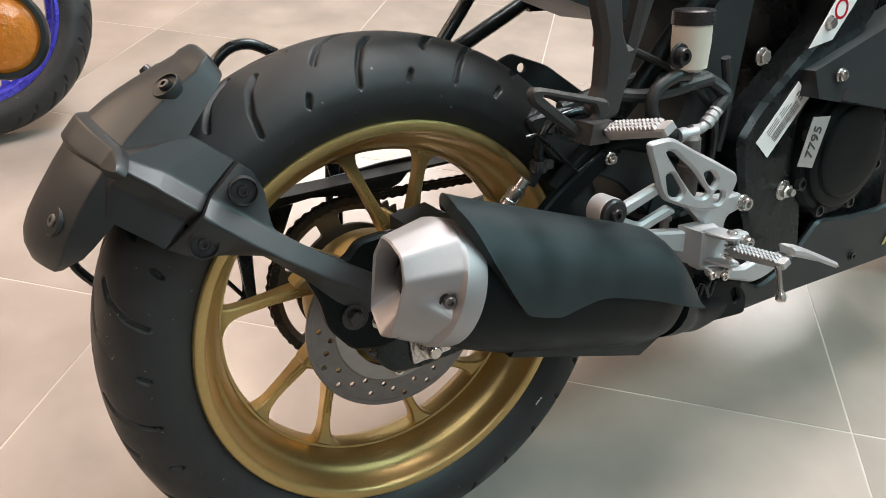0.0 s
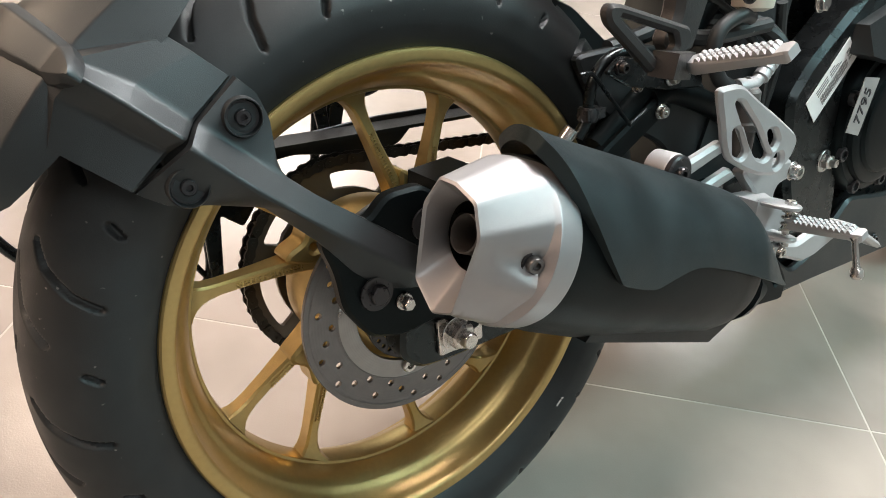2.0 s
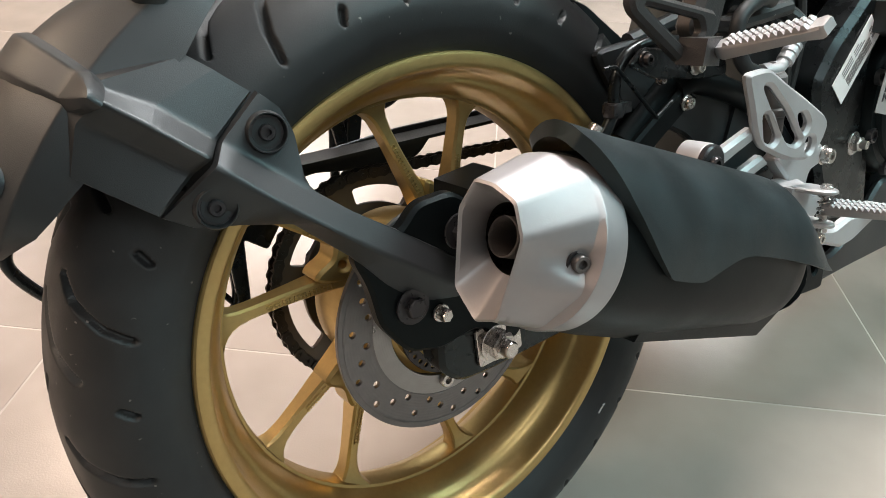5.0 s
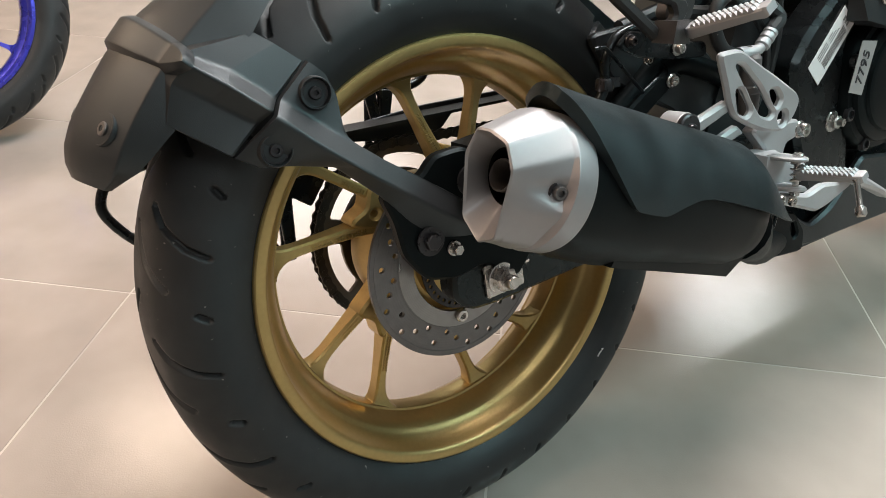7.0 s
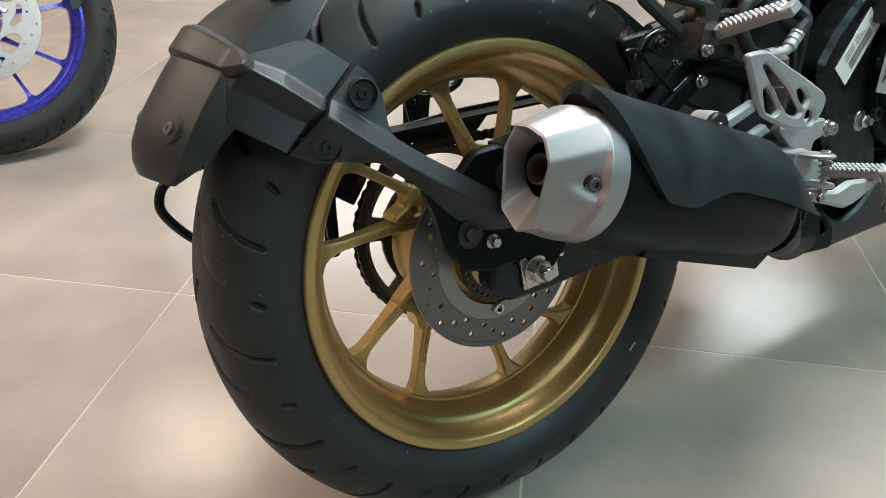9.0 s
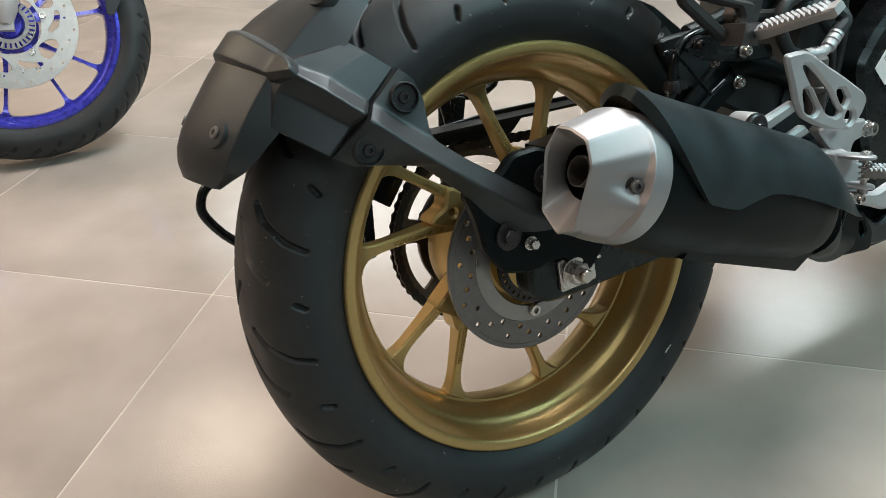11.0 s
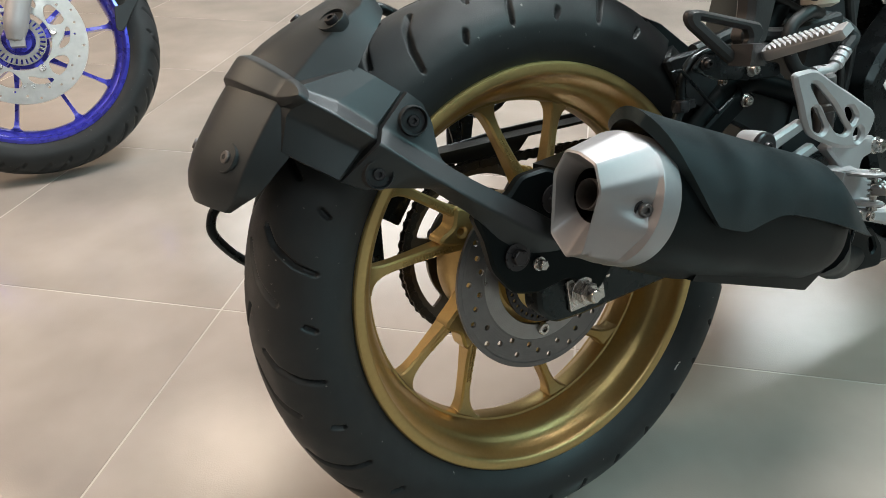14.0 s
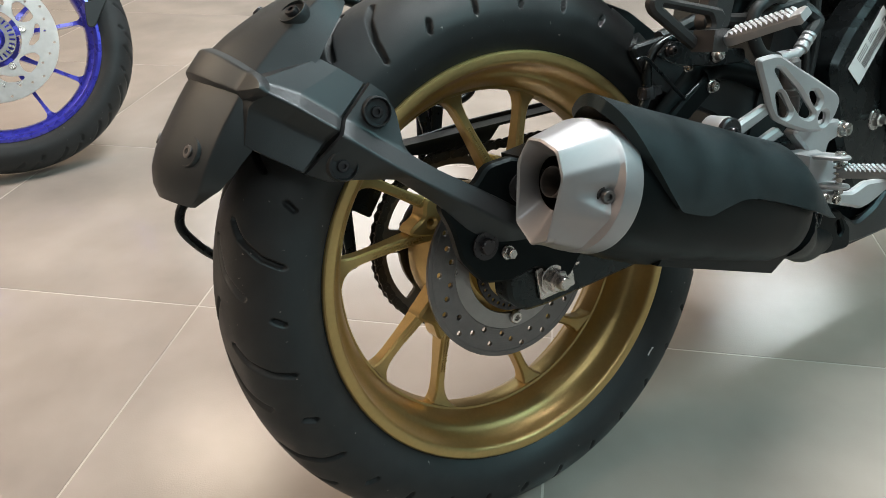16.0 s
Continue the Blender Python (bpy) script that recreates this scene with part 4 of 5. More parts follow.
part("heel_guard", sheet(round_loop(G, 0.008), [round_loop(H1, 0.005), round_loop(H2, 0.005), round_loop(H3, 0.004), circle(0.379, 0.0915, 0.0085, 20)], 0.0095, 0.0034, y=-0.164), ALLOY, hanger, "silver cast heel guard with three triangular holes")
part("hanger_bolt", hex_bolt((0.447, -0.147, 0.062), RIGHT, 0.009, 0.009, 0.011), ZINC, hanger)
part("hanger_bolt", hex_bolt((0.458, -0.147, 0.004), RIGHT, 0.009, 0.009, 0.011), ZINC, hanger)
cheek = round_loop([(0.360, -0.158), (0.398, -0.158), (0.399, -0.186), (0.392, -0.198), (0.376, -0.198), (0.366, -0.184)], 0.010)
plates = []
for z, drop in ((0.0455, -0.14), (0.0100, -0.14)):
    plate = sheet(cheek, (), 0.005, 0.0015)
    for v in plate.verts:
        x, thick, y = v.co
        v.co = (x, y, z + thick + drop * (x - 0.380))
    plates.append(plate)
part("footrest_clevis", merge(block([(0.356, -0.166, 0.006), (0.392, -0.166, 0.000), (0.396, -0.140, -0.004), (0.340, -0.140, 0.010), (0.358, -0.166, 0.050), (0.392, -0.166, 0.044), (0.398, -0.140, 0.050), (0.344, -0.140, 0.056)], 0.007, 3), *plates), ALLOY, hanger)
part("clevis_pin", merge(turned((0.384, -0.186, 0.000), (0.05, 0, 1), [(0, 0.004), (0.001, 0.0055), (0.006, 0.0055), (0.007, 0.0038), (0.046, 0.0038), (0.047, 0.0064), (0.050, 0.0064), (0.051, 0.0055)], 16), hex_bolt((0.352, -0.188, 0.004), RIGHT, 0.006, 0.005), hex_bolt((0.372, -0.190, -0.002), RIGHT, 0.006, 0.005)), ZINC, hanger)
spring = [(0.3855 + 0.0064 * math.cos(k * 0.9), -0.186 + 0.0064 * math.sin(k * 0.9), 0.016 + 0.0010 * k) for k in range(26)]
part("spring", tube(spring, 0.0013, 6, 2), ZINC, hanger)
part("brake_switch", merge(turned((0.330, -0.130, 0.036), (0.05, 0, 1), [(0, 0.009), (0.012, 0.009), (0.013, 0.006), (0.026, 0.006), (0.027, 0.0085), (0.031, 0.0085), (0.032, 0.005), (0.040, 0.005)], 14)), GREYCAST, bike, "plated brake light switch behind the hanger")


def peg(p0, p1, up, half, height, teeth_n, name, parent, label):
    """A tapered foot peg with rows of teeth on its upper face."""
    p0, p1 = Vector(p0), Vector(p1)
    d = (p1 - p0).normalized()
    up = (Vector(up) - d * Vector(up).dot(d)).normalized()
    w = d.cross(up)
    out = []
    for t, a, b in ((0, 0.7, 1.0), (0.08, 1.0, 1.1), (0.85, 0.85, 0.8), (0.97, 0.9, 1.0), (1.0, 0.7, 0.8)):
        c = p0.lerp(p1, t)
        out.append([c + w * half * a * i + up * height * b * j for i, j in ((-1, -1), (1, -1), (1, 0.6), (0.8, 1), (-0.8, 1), (-1, 0.6))])
    ob = part(name, bevelled(rings(out), 0.0015, 2), ALLOY, parent, label)
    pieces = []
    for row in (-1, 0, 1):
        for k in range(teeth_n):
            c = p0.lerp(p1, 0.1 + 0.78 * (k + 0.5) / teeth_n) + w * half * 0.55 * row + up * height * 0.9
            e = (p1 - p0).length * 0.78 / teeth_n * 0.5
            g = half * 0.26
            pieces.append(rings([[c - d * e - w * g, c + d * e - w * g, c + d * e + w * g, c - d * e + w * g], [c - d * e * 0.3 - w * g * 0.6 + up * 0.0035, c + d * e * 0.3 - w * g * 0.6 + up * 0.0035, c + d * e * 0.3 + w * g * 0.6 + up * 0.0035, c - d * e * 0.3 + w * g * 0.6 + up * 0.0035]]))
    part("tread", merge(*pieces), ALLOY, ob)
    return ob


foot = peg((0.386, -0.186, 0.028), (0.383, -0.266, 0.038), (-0.45, 0, 1), 0.0080, 0.0045, 11, "footrest", bike, "silver alloy folding footrest with toothed top")
part("feeler_pin", turned((0.376, -0.260, 0.036), (-0.12, -0.30, -0.92), [(0, 0.0045), (0.004, 0.0032), (0.028, 0.0032), (0.032, 0.0060), (0.038, 0.0060), (0.041, 0.004)], 16), ZINC, foot)
pedal = [(0.486, 0.0060), (0.5126, -0.0030), (0.556, -0.0270), (0.5925, -0.0480), (0.5910, -0.0555), (0.548, -0.0330), (0.503, -0.0135), (0.488, -0.0080)]
part("brake_lever", merge(sheet(round_loop([(0.352, 0.010), (0.3897, 0.000), (0.419, -0.0077), (0.4494, -0.0023), (0.490, -0.0090), (0.5118, -0.0100), (0.5118, -0.0204), (0.4593, -0.0343), (0.4381, -0.0351), (0.4106, -0.0240), (0.358, -0.004)], 0.005), (), 0.012, 0.0035, y=-0.178), sheet(round_loop(pedal, 0.004), (), 0.024, 0.004, y=-0.188)), ALLOY, bike, "silver alloy rear brake lever")
part("hose_guide", merge(tube([(0.352, -0.165, -0.022), (0.358, -0.165, -0.040), (0.366, -0.165, -0.022)], 0.003, 8), tube([(0.376, -0.16, -0.028), (0.384, -0.16, -0.046), (0.392, -0.16, -0.028)], 0.003, 8)), BLACK, bike)

# pillion peg and its grey hanger
phang = part("pillion_hanger", merge(
    sheet(round_loop([(0.190, 0.44), (0.198, 0.335), (0.207, 0.296), (0.203, 0.250), (0.192, 0.228), (0.205, 0.212), (0.228, 0.216), (0.248, 0.268), (0.274, 0.327), (0.305, 0.40), (0.282, 0.41), (0.253, 0.329), (0.240, 0.285), (0.2335, 0.300), (0.231, 0.331), (0.228, 0.44)], 0.005), (), 0.024, 0.006, y=-0.150),
    sheet(round_loop([(0.110, 0.259), (0.114, 0.265), (0.124, 0.264), (0.196, 0.242), (0.200, 0.232), (0.186, 0.212), (0.170, 0.206), (0.162, 0.206), (0.113, 0.250)], 0.004), [round_loop([(0.124, 0.255), (0.180, 0.238), (0.183, 0.228), (0.168, 0.216)], 0.003)], 0.012, 0.003, y=-0.150, shear=(-0.15, 0.02))), DARKCAST, bike, "dark cast pillion footrest hanger loop")
part("pillion_bracket", block([(0.158, -0.196, 0.206), (0.190, -0.188, 0.201), (0.190, -0.166, 0.201), (0.158, -0.170, 0.206), (0.163, -0.196, 0.226), (0.194, -0.188, 0.223), (0.194, -0.166, 0.223), (0.163, -0.170, 0.226)], 0.004), DARKCAST, phang)
peg((0.187, -0.190, 0.2145), (0.178, -0.280, 0.2355), (-0.55, 0, 1), 0.0088, 0.0048, 12, "pillion_footrest", bike, "silver alloy pillion footrest with toothed top")
part("hanger_bolt", hex_bolt((0.254, -0.120, 0.186), RIGHT, 0.006, 0.006, 0.008), ZINC, phang)
part("hanger_bolt", hex_bolt((0.184, -0.119, 0.203), RIGHT, 0.005, 0.005, 0.007), BOLTBLACK, phang)

# frame, subframe, engine
frame_plate = [(0.487, 0.173), (0.543, 0.214), (0.60, 0.255), (0.66, 0.40), (0.76, 0.42), (0.70, 0.26), (0.605, 0.182), (0.567, 0.144), (0.568, 0.073), (0.595, 0.018), (0.604, -0.063), (0.504, -0.040), (0.470, 0.05), (0.455, 0.137)]
main_frame = part("frame", merge(sheet(round_loop(frame_plate, 0.012), (), 0.05, 0.007, y=-0.105), sheet(round_loop(frame_plate, 0.012), (), 0.05, 0.007, y=0.105)), BLACK, bike, "black deltabox steel frame")
part("frame_bolt", merge(hex_bolt((0.548, -0.130, 0.050), RIGHT, 0.0095, 0.008, 0.014, False), turned((0.548, -0.139, 0.050), RIGHT, [(0, 0.0055), (0.008, 0.005)], 14)), ZINC, main_frame)
part("frame_bolt", hex_bolt((0.479, -0.130, 0.238), RIGHT, 0.009, 0.006, 0.011, False), ZINC, main_frame)
part("frame_bolt", hex_bolt((0.600, -0.130, 0.262), RIGHT, 0.008, 0.006, 0.010, False), ZINC, main_frame)
part("footrest_strut", sheet(round_loop([(0.150, 0.088), (0.192, 0.121), (0.267, 0.165), (0.290, 0.150), (0.218, 0.108), (0.165, 0.072)], 0.004), (), 0.016, 0.003, y=-0.092), SATIN, bike, "flat black steel strut")
for pts in ([(0.262, -0.09, 0.158), (0.30, -0.09, 0.162), (0.40, -0.09, 0.12), (0.47, -0.095, 0.05)], [(0.20, -0.08, 0.12), (0.30, -0.085, 0.20), (0.42, -0.09, 0.32), (0.5, -0.09, 0.38)], [(0.12, -0.03, 0.40), (0.3, -0.07, 0.37), (0.5, -0.09, 0.36)]):
    part("subframe_tube", tube(pts, 0.0125, 12), SATIN, bike)
part("footrest_plate", sheet(round_loop([(0.166, 0.200), (0.184, 0.213), (0.228, 0.205), (0.258, 0.192), (0.304, 0.186), (0.306, 0.170), (0.258, 0.173), (0.198, 0.184)], 0.006), (), 0.006, 0.0015, y=-0.116), BLACK, bike, "black steel plate behind the pillion footrest")
part("rear_hugger", merge(
    sheet(round_loop([(0.165, 0.21), (0.235, 0.214), (0.36, 0.165), (0.42, 0.08), (0.36, 0.04), (0.30, 0.105), (0.24, 0.135), (0.20, 0.155)], 0.012), (), 0.012, 0.003, y=-0.075),
    block([(0.335, -0.085, 0.02), (0.46, -0.085, 0.02), (0.46, 0.085, 0.02), (0.335, 0.085, 0.02), (0.445, -0.085, 0.30), (0.52, -0.085, 0.34), (0.52, 0.085, 0.34), (0.445, 0.085, 0.30)], 0.015, 3)), PLASTIC, bike, "black plastic inner mudguard")
part("bracket_screw", hex_bolt((0.268, -0.101, 0.148), RIGHT, 0.006, 0.005, 0.008), ZINC, bike)
part("bracket_screw", hex_bolt((0.235, -0.094, 0.175), RIGHT, 0.004, 0.005, 0.005), ZINC, bike)
part("cable_bracket", merge(tube([(0.1434, -0.11, 0.200), (0.152, -0.11, 0.2005), (0.1611, -0.11, 0.1971), (0.187, -0.11, 0.1713), (0.211, -0.11, 0.1475), (0.2150, -0.11, 0.1465), (0.2356, -0.11, 0.1564)], 0.0019, 8, 4)), BLACK, bike, "black bent wire cable bracket")
part("brake_hose", merge(tube([(0.156, -0.098, 0.140), (0.1655, -0.10, 0.158), (0.1675, -0.10, 0.182), (0.1739, -0.10, 0.196), (0.1869, -0.10, 0.207), (0.2127, -0.10, 0.2121), (0.2462, -0.10, 0.209), (0.29, -0.098, 0.196)], 0.0056, 12)), BLACK, bike, "glossy black rubber brake hose")
part("hose_fitting", merge(turned((0.124, -0.088, 0.114), (0.62, -0.16, 0.78), [(0, 0.0078), (0.006, 0.0078), (0.007, 0.0092), (0.015, 0.0092), (0.016, 0.0084), (0.024, 0.0092), (0.031, 0.0092), (0.032, 0.0075), (0.044, 0.0075), (0.045, 0.006)], 16)), ZINC, bike, "shiny crimped hose fitting")
part("hose_collar", merge(turned((0.1655, -0.100, 0.154), (0.1, 0, 1), [(0, 0.0085), (0.004, 0.0100), (0.009, 0.0100), (0.013, 0.0085)], 16), box(0.158, 0.181, -0.108, -0.094, 0.157, 0.166, 0.002)), BOLTBLACK, bike, "black hose clip")
res = part("fluid_reservoir", turned((0.362, -0.125, 0.238), (0.05, 0, 1), [(0, 0.012), (0.004, 0.020), (0.030, 0.022), (0.062, 0.022)], 24), MILKY, bike, "milky plastic brake fluid reservoir")
part("reservoir_cap", turned((0.365, -0.125, 0.290), (0.05, 0, 1), [(0, 0.024), (0.014, 0.024), (0.016, 0.022)], 24), BOLTBLACK, res)
part("reservoir_bolt", hex_bolt((0.325, -0.145, 0.262), RIGHT, 0.010, 0.008, 0.014), BOLTBLACK, res)
part("reservoir_hose", tube([(0.362, -0.125, 0.232), (0.342, -0.128, 0.236), (0.312, -0.128, 0.226), (0.304, -0.128, 0.205), (0.318, -0.128, 0.178), (0.345, -0.125, 0.165)], 0.0075, 12), RUBBER, bike, "black rubber reservoir hose")
part("cylinder_body", turned((0.362, -0.135, 0.09), (0.0, 0, 1), [(0, 0.010), (0.03, 0.012), (0.032, 0.014), (0.038, 0.014), (0.040, 0.012), (0.07, 0.012), (0.074, 0.009)], 18), GREYCAST, bike, "grey rear brake cylinder behind the heel guard")
part("master_cylinder", merge(turned((0.345, -0.130, 0.165), (1, -0.05, 0.0), [(0, 0.009), (0.012, 0.009), (0.014, 0.0065), (0.03, 0.0065)], 16), tube([(0.372, -0.125, 0.166), (0.392, -0.122, 0.164), (0.404, -0.120, 0.169)], 0.0065, 12), turned((0.400, -0.121, 0.166), (0.80, 0.05, 0.62), [(0, 0.006), (0.002, 0.0088), (0.008, 0.0088), (0.009, 0.0076), (0.011, 0.0076), (0.012, 0.0088), (0.017, 0.0088), (0.018, 0.0076), (0.020, 0.0076), (0.021, 0.0088), (0.028, 0.0086), (0.029, 0.006)], 16)), ALLOY, bike, "plated rear brake master cylinder")
for pts, rad in (([(0.420, -0.12, 0.182), (0.434, -0.118, 0.198), (0.405, -0.10, 0.222), (0.33, -0.08, 0.23), (0.22, -0.07, 0.21)], 0.009), ([(0.30, -0.09, 0.27), (0.38, -0.10, 0.225), (0.43, -0.105, 0.175), (0.44, -0.10, 0.12), (0.42, -0.10, 0.08)], 0.005), ([(0.44, -0.11, 0.24), (0.455, -0.105, 0.18), (0.448, -0.10, 0.12)], 0.006), ([(0.26, -0.10, 0.225), (0.32, -0.11, 0.215), (0.41, -0.115, 0.22)], 0.008)):
    part("cable", tube(pts, rad, 10), RUBBER, bike)
engine = part("engine", merge(block([(0.42, -0.10, -0.09), (0.84, -0.10, -0.11), (0.84, 0.00, -0.10), (0.42, 0.04, -0.08), (0.45, -0.09, 0.16), (0.84, -0.09, 0.22), (0.84, 0.09, 0.22), (0.45, 0.09, 0.16)], 0.02, 3), block([(0.62, -0.08, 0.15), (0.86, -0.08, 0.15), (0.86, 0.08, 0.15), (0.62, 0.08, 0.15), (0.60, -0.08, 0.42), (0.88, -0.08, 0.42), (0.88, 0.08, 0.42), (0.60, 0.08, 0.42)], 0.02, 3)), BLACK, bike, "black painted engine")
clutch = part("clutch_cover", turned((0.655, -0.10, 0.086), RIGHT, [(0, 0.098), (0.030, 0.096), (0.036, 0.092), (0.040, 0.090), (0.041, 0.082), (0.047, 0.080), (0.050, 0.074), (0.050, 0.066), (0.054, 0.064), (0.056, 0.058), (0.0565, 0.02)], 64), SATIN, engine, "round black clutch cover")
for k in range(8):
    a = radians(20 + 45 * k)
    part("cover_bolt", turned((0.655 + 0.089 * math.cos(a), -0.137, 0.086 + 0.089 * math.sin(a)), RIGHT, [(0, 0.010), (0.006, 0.009), (0.0065, 0.006), (0.003, 0.0055)], 12), BOLTBLACK, clutch)
cover = part("side_cover", block([(0.557, -0.160, 0.177), (0.84, -0.168, 0.100), (0.84, -0.10, 0.100), (0.557, -0.10, 0.177), (0.563, -0.146, 0.209), (0.84, -0.150, 0.285), (0.84, -0.10, 0.285), (0.563, -0.10, 0.209)], 0.010, 3), PLASTIC, bike, "black plastic side cover beside the engine")
part("cover_screw", hex_bolt((0.597, -0.158, 0.2005), RIGHT, 0.0075, 0.005, 0.009), ZINC, cover)
part("cover_ledge", block([(0.600, -0.168, 0.168), (0.84, -0.176, 0.098), (0.84, -0.15, 0.098), (0.600, -0.15, 0.168), (0.610, -0.166, 0.182), (0.84, -0.174, 0.120), (0.84, -0.15, 0.120), (0.610, -0.15, 0.182)], 0.004, 2), PLASTIC, cover)
belly = [(0.474, -0.058), (0.480, -0.110), (0.52, -0.116), (0.595, -0.119), (0.70, -0.124), (0.83, -0.130), (1.0, -0.136), (1.0, 0.02), (0.86, -0.02), (0.78, -0.035), (0.716, -0.030), (0.635, -0.016), (0.622, -0.026), (0.595, -0.050), (0.563, -0.074), (0.518, -0.088)]
pan = part("belly_pan", merge(sheet(round_loop(belly, 0.012), (), 0.012, 0.004, y=-0.126), block([(0.49, -0.126, -0.118), (0.98, -0.126, -0.130), (0.98, 0.04, -0.122), (0.49, 0.080, -0.108), (0.49, -0.126, -0.108), (0.98, -0.126, -0.118), (0.98, 0.04, -0.110), (0.49, 0.080, -0.098)], 0.004)), PLASTIC, bike, "black plastic belly pan with gold lettering shapes")
for k, (x, w) in enumerate(((0.800, 0.016), (0.826, 0.018), (0.852, 0.014), (0.874, 0.018))):
    part("decal", sheet([(x, -0.100), (x + w * 0.45, -0.102), (x + w + 0.008, -0.078), (x + w * 0.5 + 0.008, -0.078)], (), 0.0012, 0.0002, y=-0.1335), LOGOGOLD, pan)
part("pan_screw", hex_bolt((0.726, -0.132, -0.098), RIGHT, 0.006, 0.003, 0.008), BOLTBLACK, pan)

# labels on the frame and engine
label = part("frame_label", sheet([(0.483, 0.129), (0.553, 0.196), (0.577, 0.171), (0.507, 0.104)], (), 0.001, 0.0002, y=-0.1312), PAPER, bike, "white barcode label on black frame")
du, dv = Vector((0.070, 0.067)), Vector((0.024, -0.025))


def on_label(a, b):
    return tuple(Vector((0.483, 0.129)) + du * a + dv * b)


rnd = random.Random(4)
bars = []
t = 0.22
while t < 0.82:
    w = rnd.choice((0.006, 0.01, 0.016))
    bars.append(sheet([on_label(t, 0.48), on_label(t + w, 0.48), on_label(t + w, 0.82), on_label(t, 0.82)], (), 0.0006, 0.0001, y=-0.1320))
    t += w + rnd.choice((0.008, 0.012))
part("barcode", merge(*bars), INK, label)
lines = []
for k in range(3):
    for a, b in ((0.2, 0.45), (0.5, 0.62 + 0.06 * k)):
        lines.append(sheet([on_label(a, 0.14 + 0.1 * k), on_label(b, 0.14 + 0.1 * k), on_label(b, 0.18 + 0.1 * k), on_label(a, 0.18 + 0.1 * k)], (), 0.0006, 0.0001, y=-0.1320))
for k in range(3):
    lines.append(sheet([on_label(0.86, 0.3 + 0.15 * k), on_label(0.93, 0.3 + 0.15 * k), on_label(0.93, 0.39 + 0.15 * k), on_label(0.86, 0.39 + 0.15 * k)], (), 0.0006, 0.0001, y=-0.1320))
part("print_lines", merge(*lines), INK, label)
tape = part("tape_label", sheet([(0.557, 0.153), (0.592, 0.148), (0.567, 0.083), (0.536, 0.092)], (), 0.001, 0.0002, y=-0.1555), TAPE, bike, "grey tape label with handwritten number 7795")
txt = bpy.data.curves.new("number", "FONT")
txt.body, txt.size, txt.align_x, txt.align_y, txt.extrude = "7795", 0.022, "CENTER", "CENTER", 0.0004
tob = bpy.data.objects.new("number", txt)
tme = bpy.data.meshes.new_from_object(tob)
bpy.data.objects.remove(tob)
num = part("handwritten_number", tme, MARKER, tape)
num.matrix_basis = Matrix.Translation((0.563, -0.1565, 0.119)) @ pose(0, 0, 0, 90, 0, 0) @ pose(0, 0, 0, 0, 0, 70)
warn = part("warning_label", sheet([(0.565, 0.235), (0.620, 0.305), (0.655, 0.290), (0.610, 0.240)], (), 0.001, 0.0002, y=-0.1312), PAPER, bike, "white warning label with red and blue print")
part("warning_ring", sheet(circle(0.620, 0.277, 0.013, 24), [circle(0.620, 0.277, 0.0095, 24)], 0.0006, 0.0001, y=-0.1320), RED, warn)

# tail underside, lamp and far brackets
part("tail", merge(block([(0.232, -0.06, 0.330), (0.33, -0.07, 0.290), (0.33, 0.07, 0.290), (0.232, 0.06, 0.330), (0.05, -0.06, 0.46), (0.40, -0.08, 0.42), (0.40, 0.08, 0.42), (0.05, 0.06, 0.46)], 0.012, 3)), PLASTIC, bike, "black plastic tail underside")
part("red_spring", turned((0.285, -0.06, 0.27), (0.1, 0, 1), [(0, 0.008), (0.05, 0.008)], 14), RED, bike, "red painted shock absorber part")
part("far_hanger", merge(tube([(0.100, 0.10, 0.203), (0.173, 0.10, 0.2845), (0.207, 0.10, 0.323), (0.260, 0.10, 0.385)], 0.0088, 12, 3), tube([(0.120, 0.10, 0.238), (0.200, 0.10, 0.271), (0.290, 0.10, 0.3085), (0.370, 0.10, 0.345)], 0.0100, 12, 3), block([(0.300, 0.095, 0.298), (0.335, 0.095, 0.296), (0.335, 0.105, 0.296), (0.300, 0.105, 0.298), (0.290, 0.095, 0.325), (0.350, 0.095, 0.325), (0.350, 0.105, 0.325), (0.290, 0.105, 0.325)], 0.003)), BLACK, bike, "black far-side hanger struts")
part("seat_bracket", sheet(round_loop([(0.21, 0.250), (0.235, 0.258), (0.29, 0.235), (0.36, 0.183), (0.34, 0.165), (0.25, 0.215)], 0.006), [circle(0.250, 0.238, 0.006, 12)], 0.006, 0.0015, y=0.05), PLASTIC, bike, "black plastic bracket behind the tyre")

# amber turn signal on its stalk, beside the tail
SIG, SIG_AX = Vector((-0.3025, -0.180, 0.3715)), (-0.25, -0.95, 0.12)
ind = part("turn_signal", merge(turned(SIG, SIG_AX, [(-0.006, 0.011), (0.0, 0.021), (0.012, 0.0275), (0.020, 0.0285), (0.024, 0.0275), (0.024, 0.0245), (0.018, 0.024)], 48), tube([SIG + Vector((0.002, 0.008, 0.002)), (-0.295, -0.14, 0.405), (-0.26, -0.11, 0.455), (-0.1, -0.06, 0.475), (0.08, -0.03, 0.47)], 0.008, 12)), PLASTIC, bike, "black turn signal with amber lens on a stalk")
part("lens", turned(SIG, SIG_AX, [(0.016, 0.0243), (0.021, 0.0241), (0.0245, 0.020), (0.0262, 0.010), (0.0266, 0.001)], 48), AMBER, ind, "amber faceted lens")

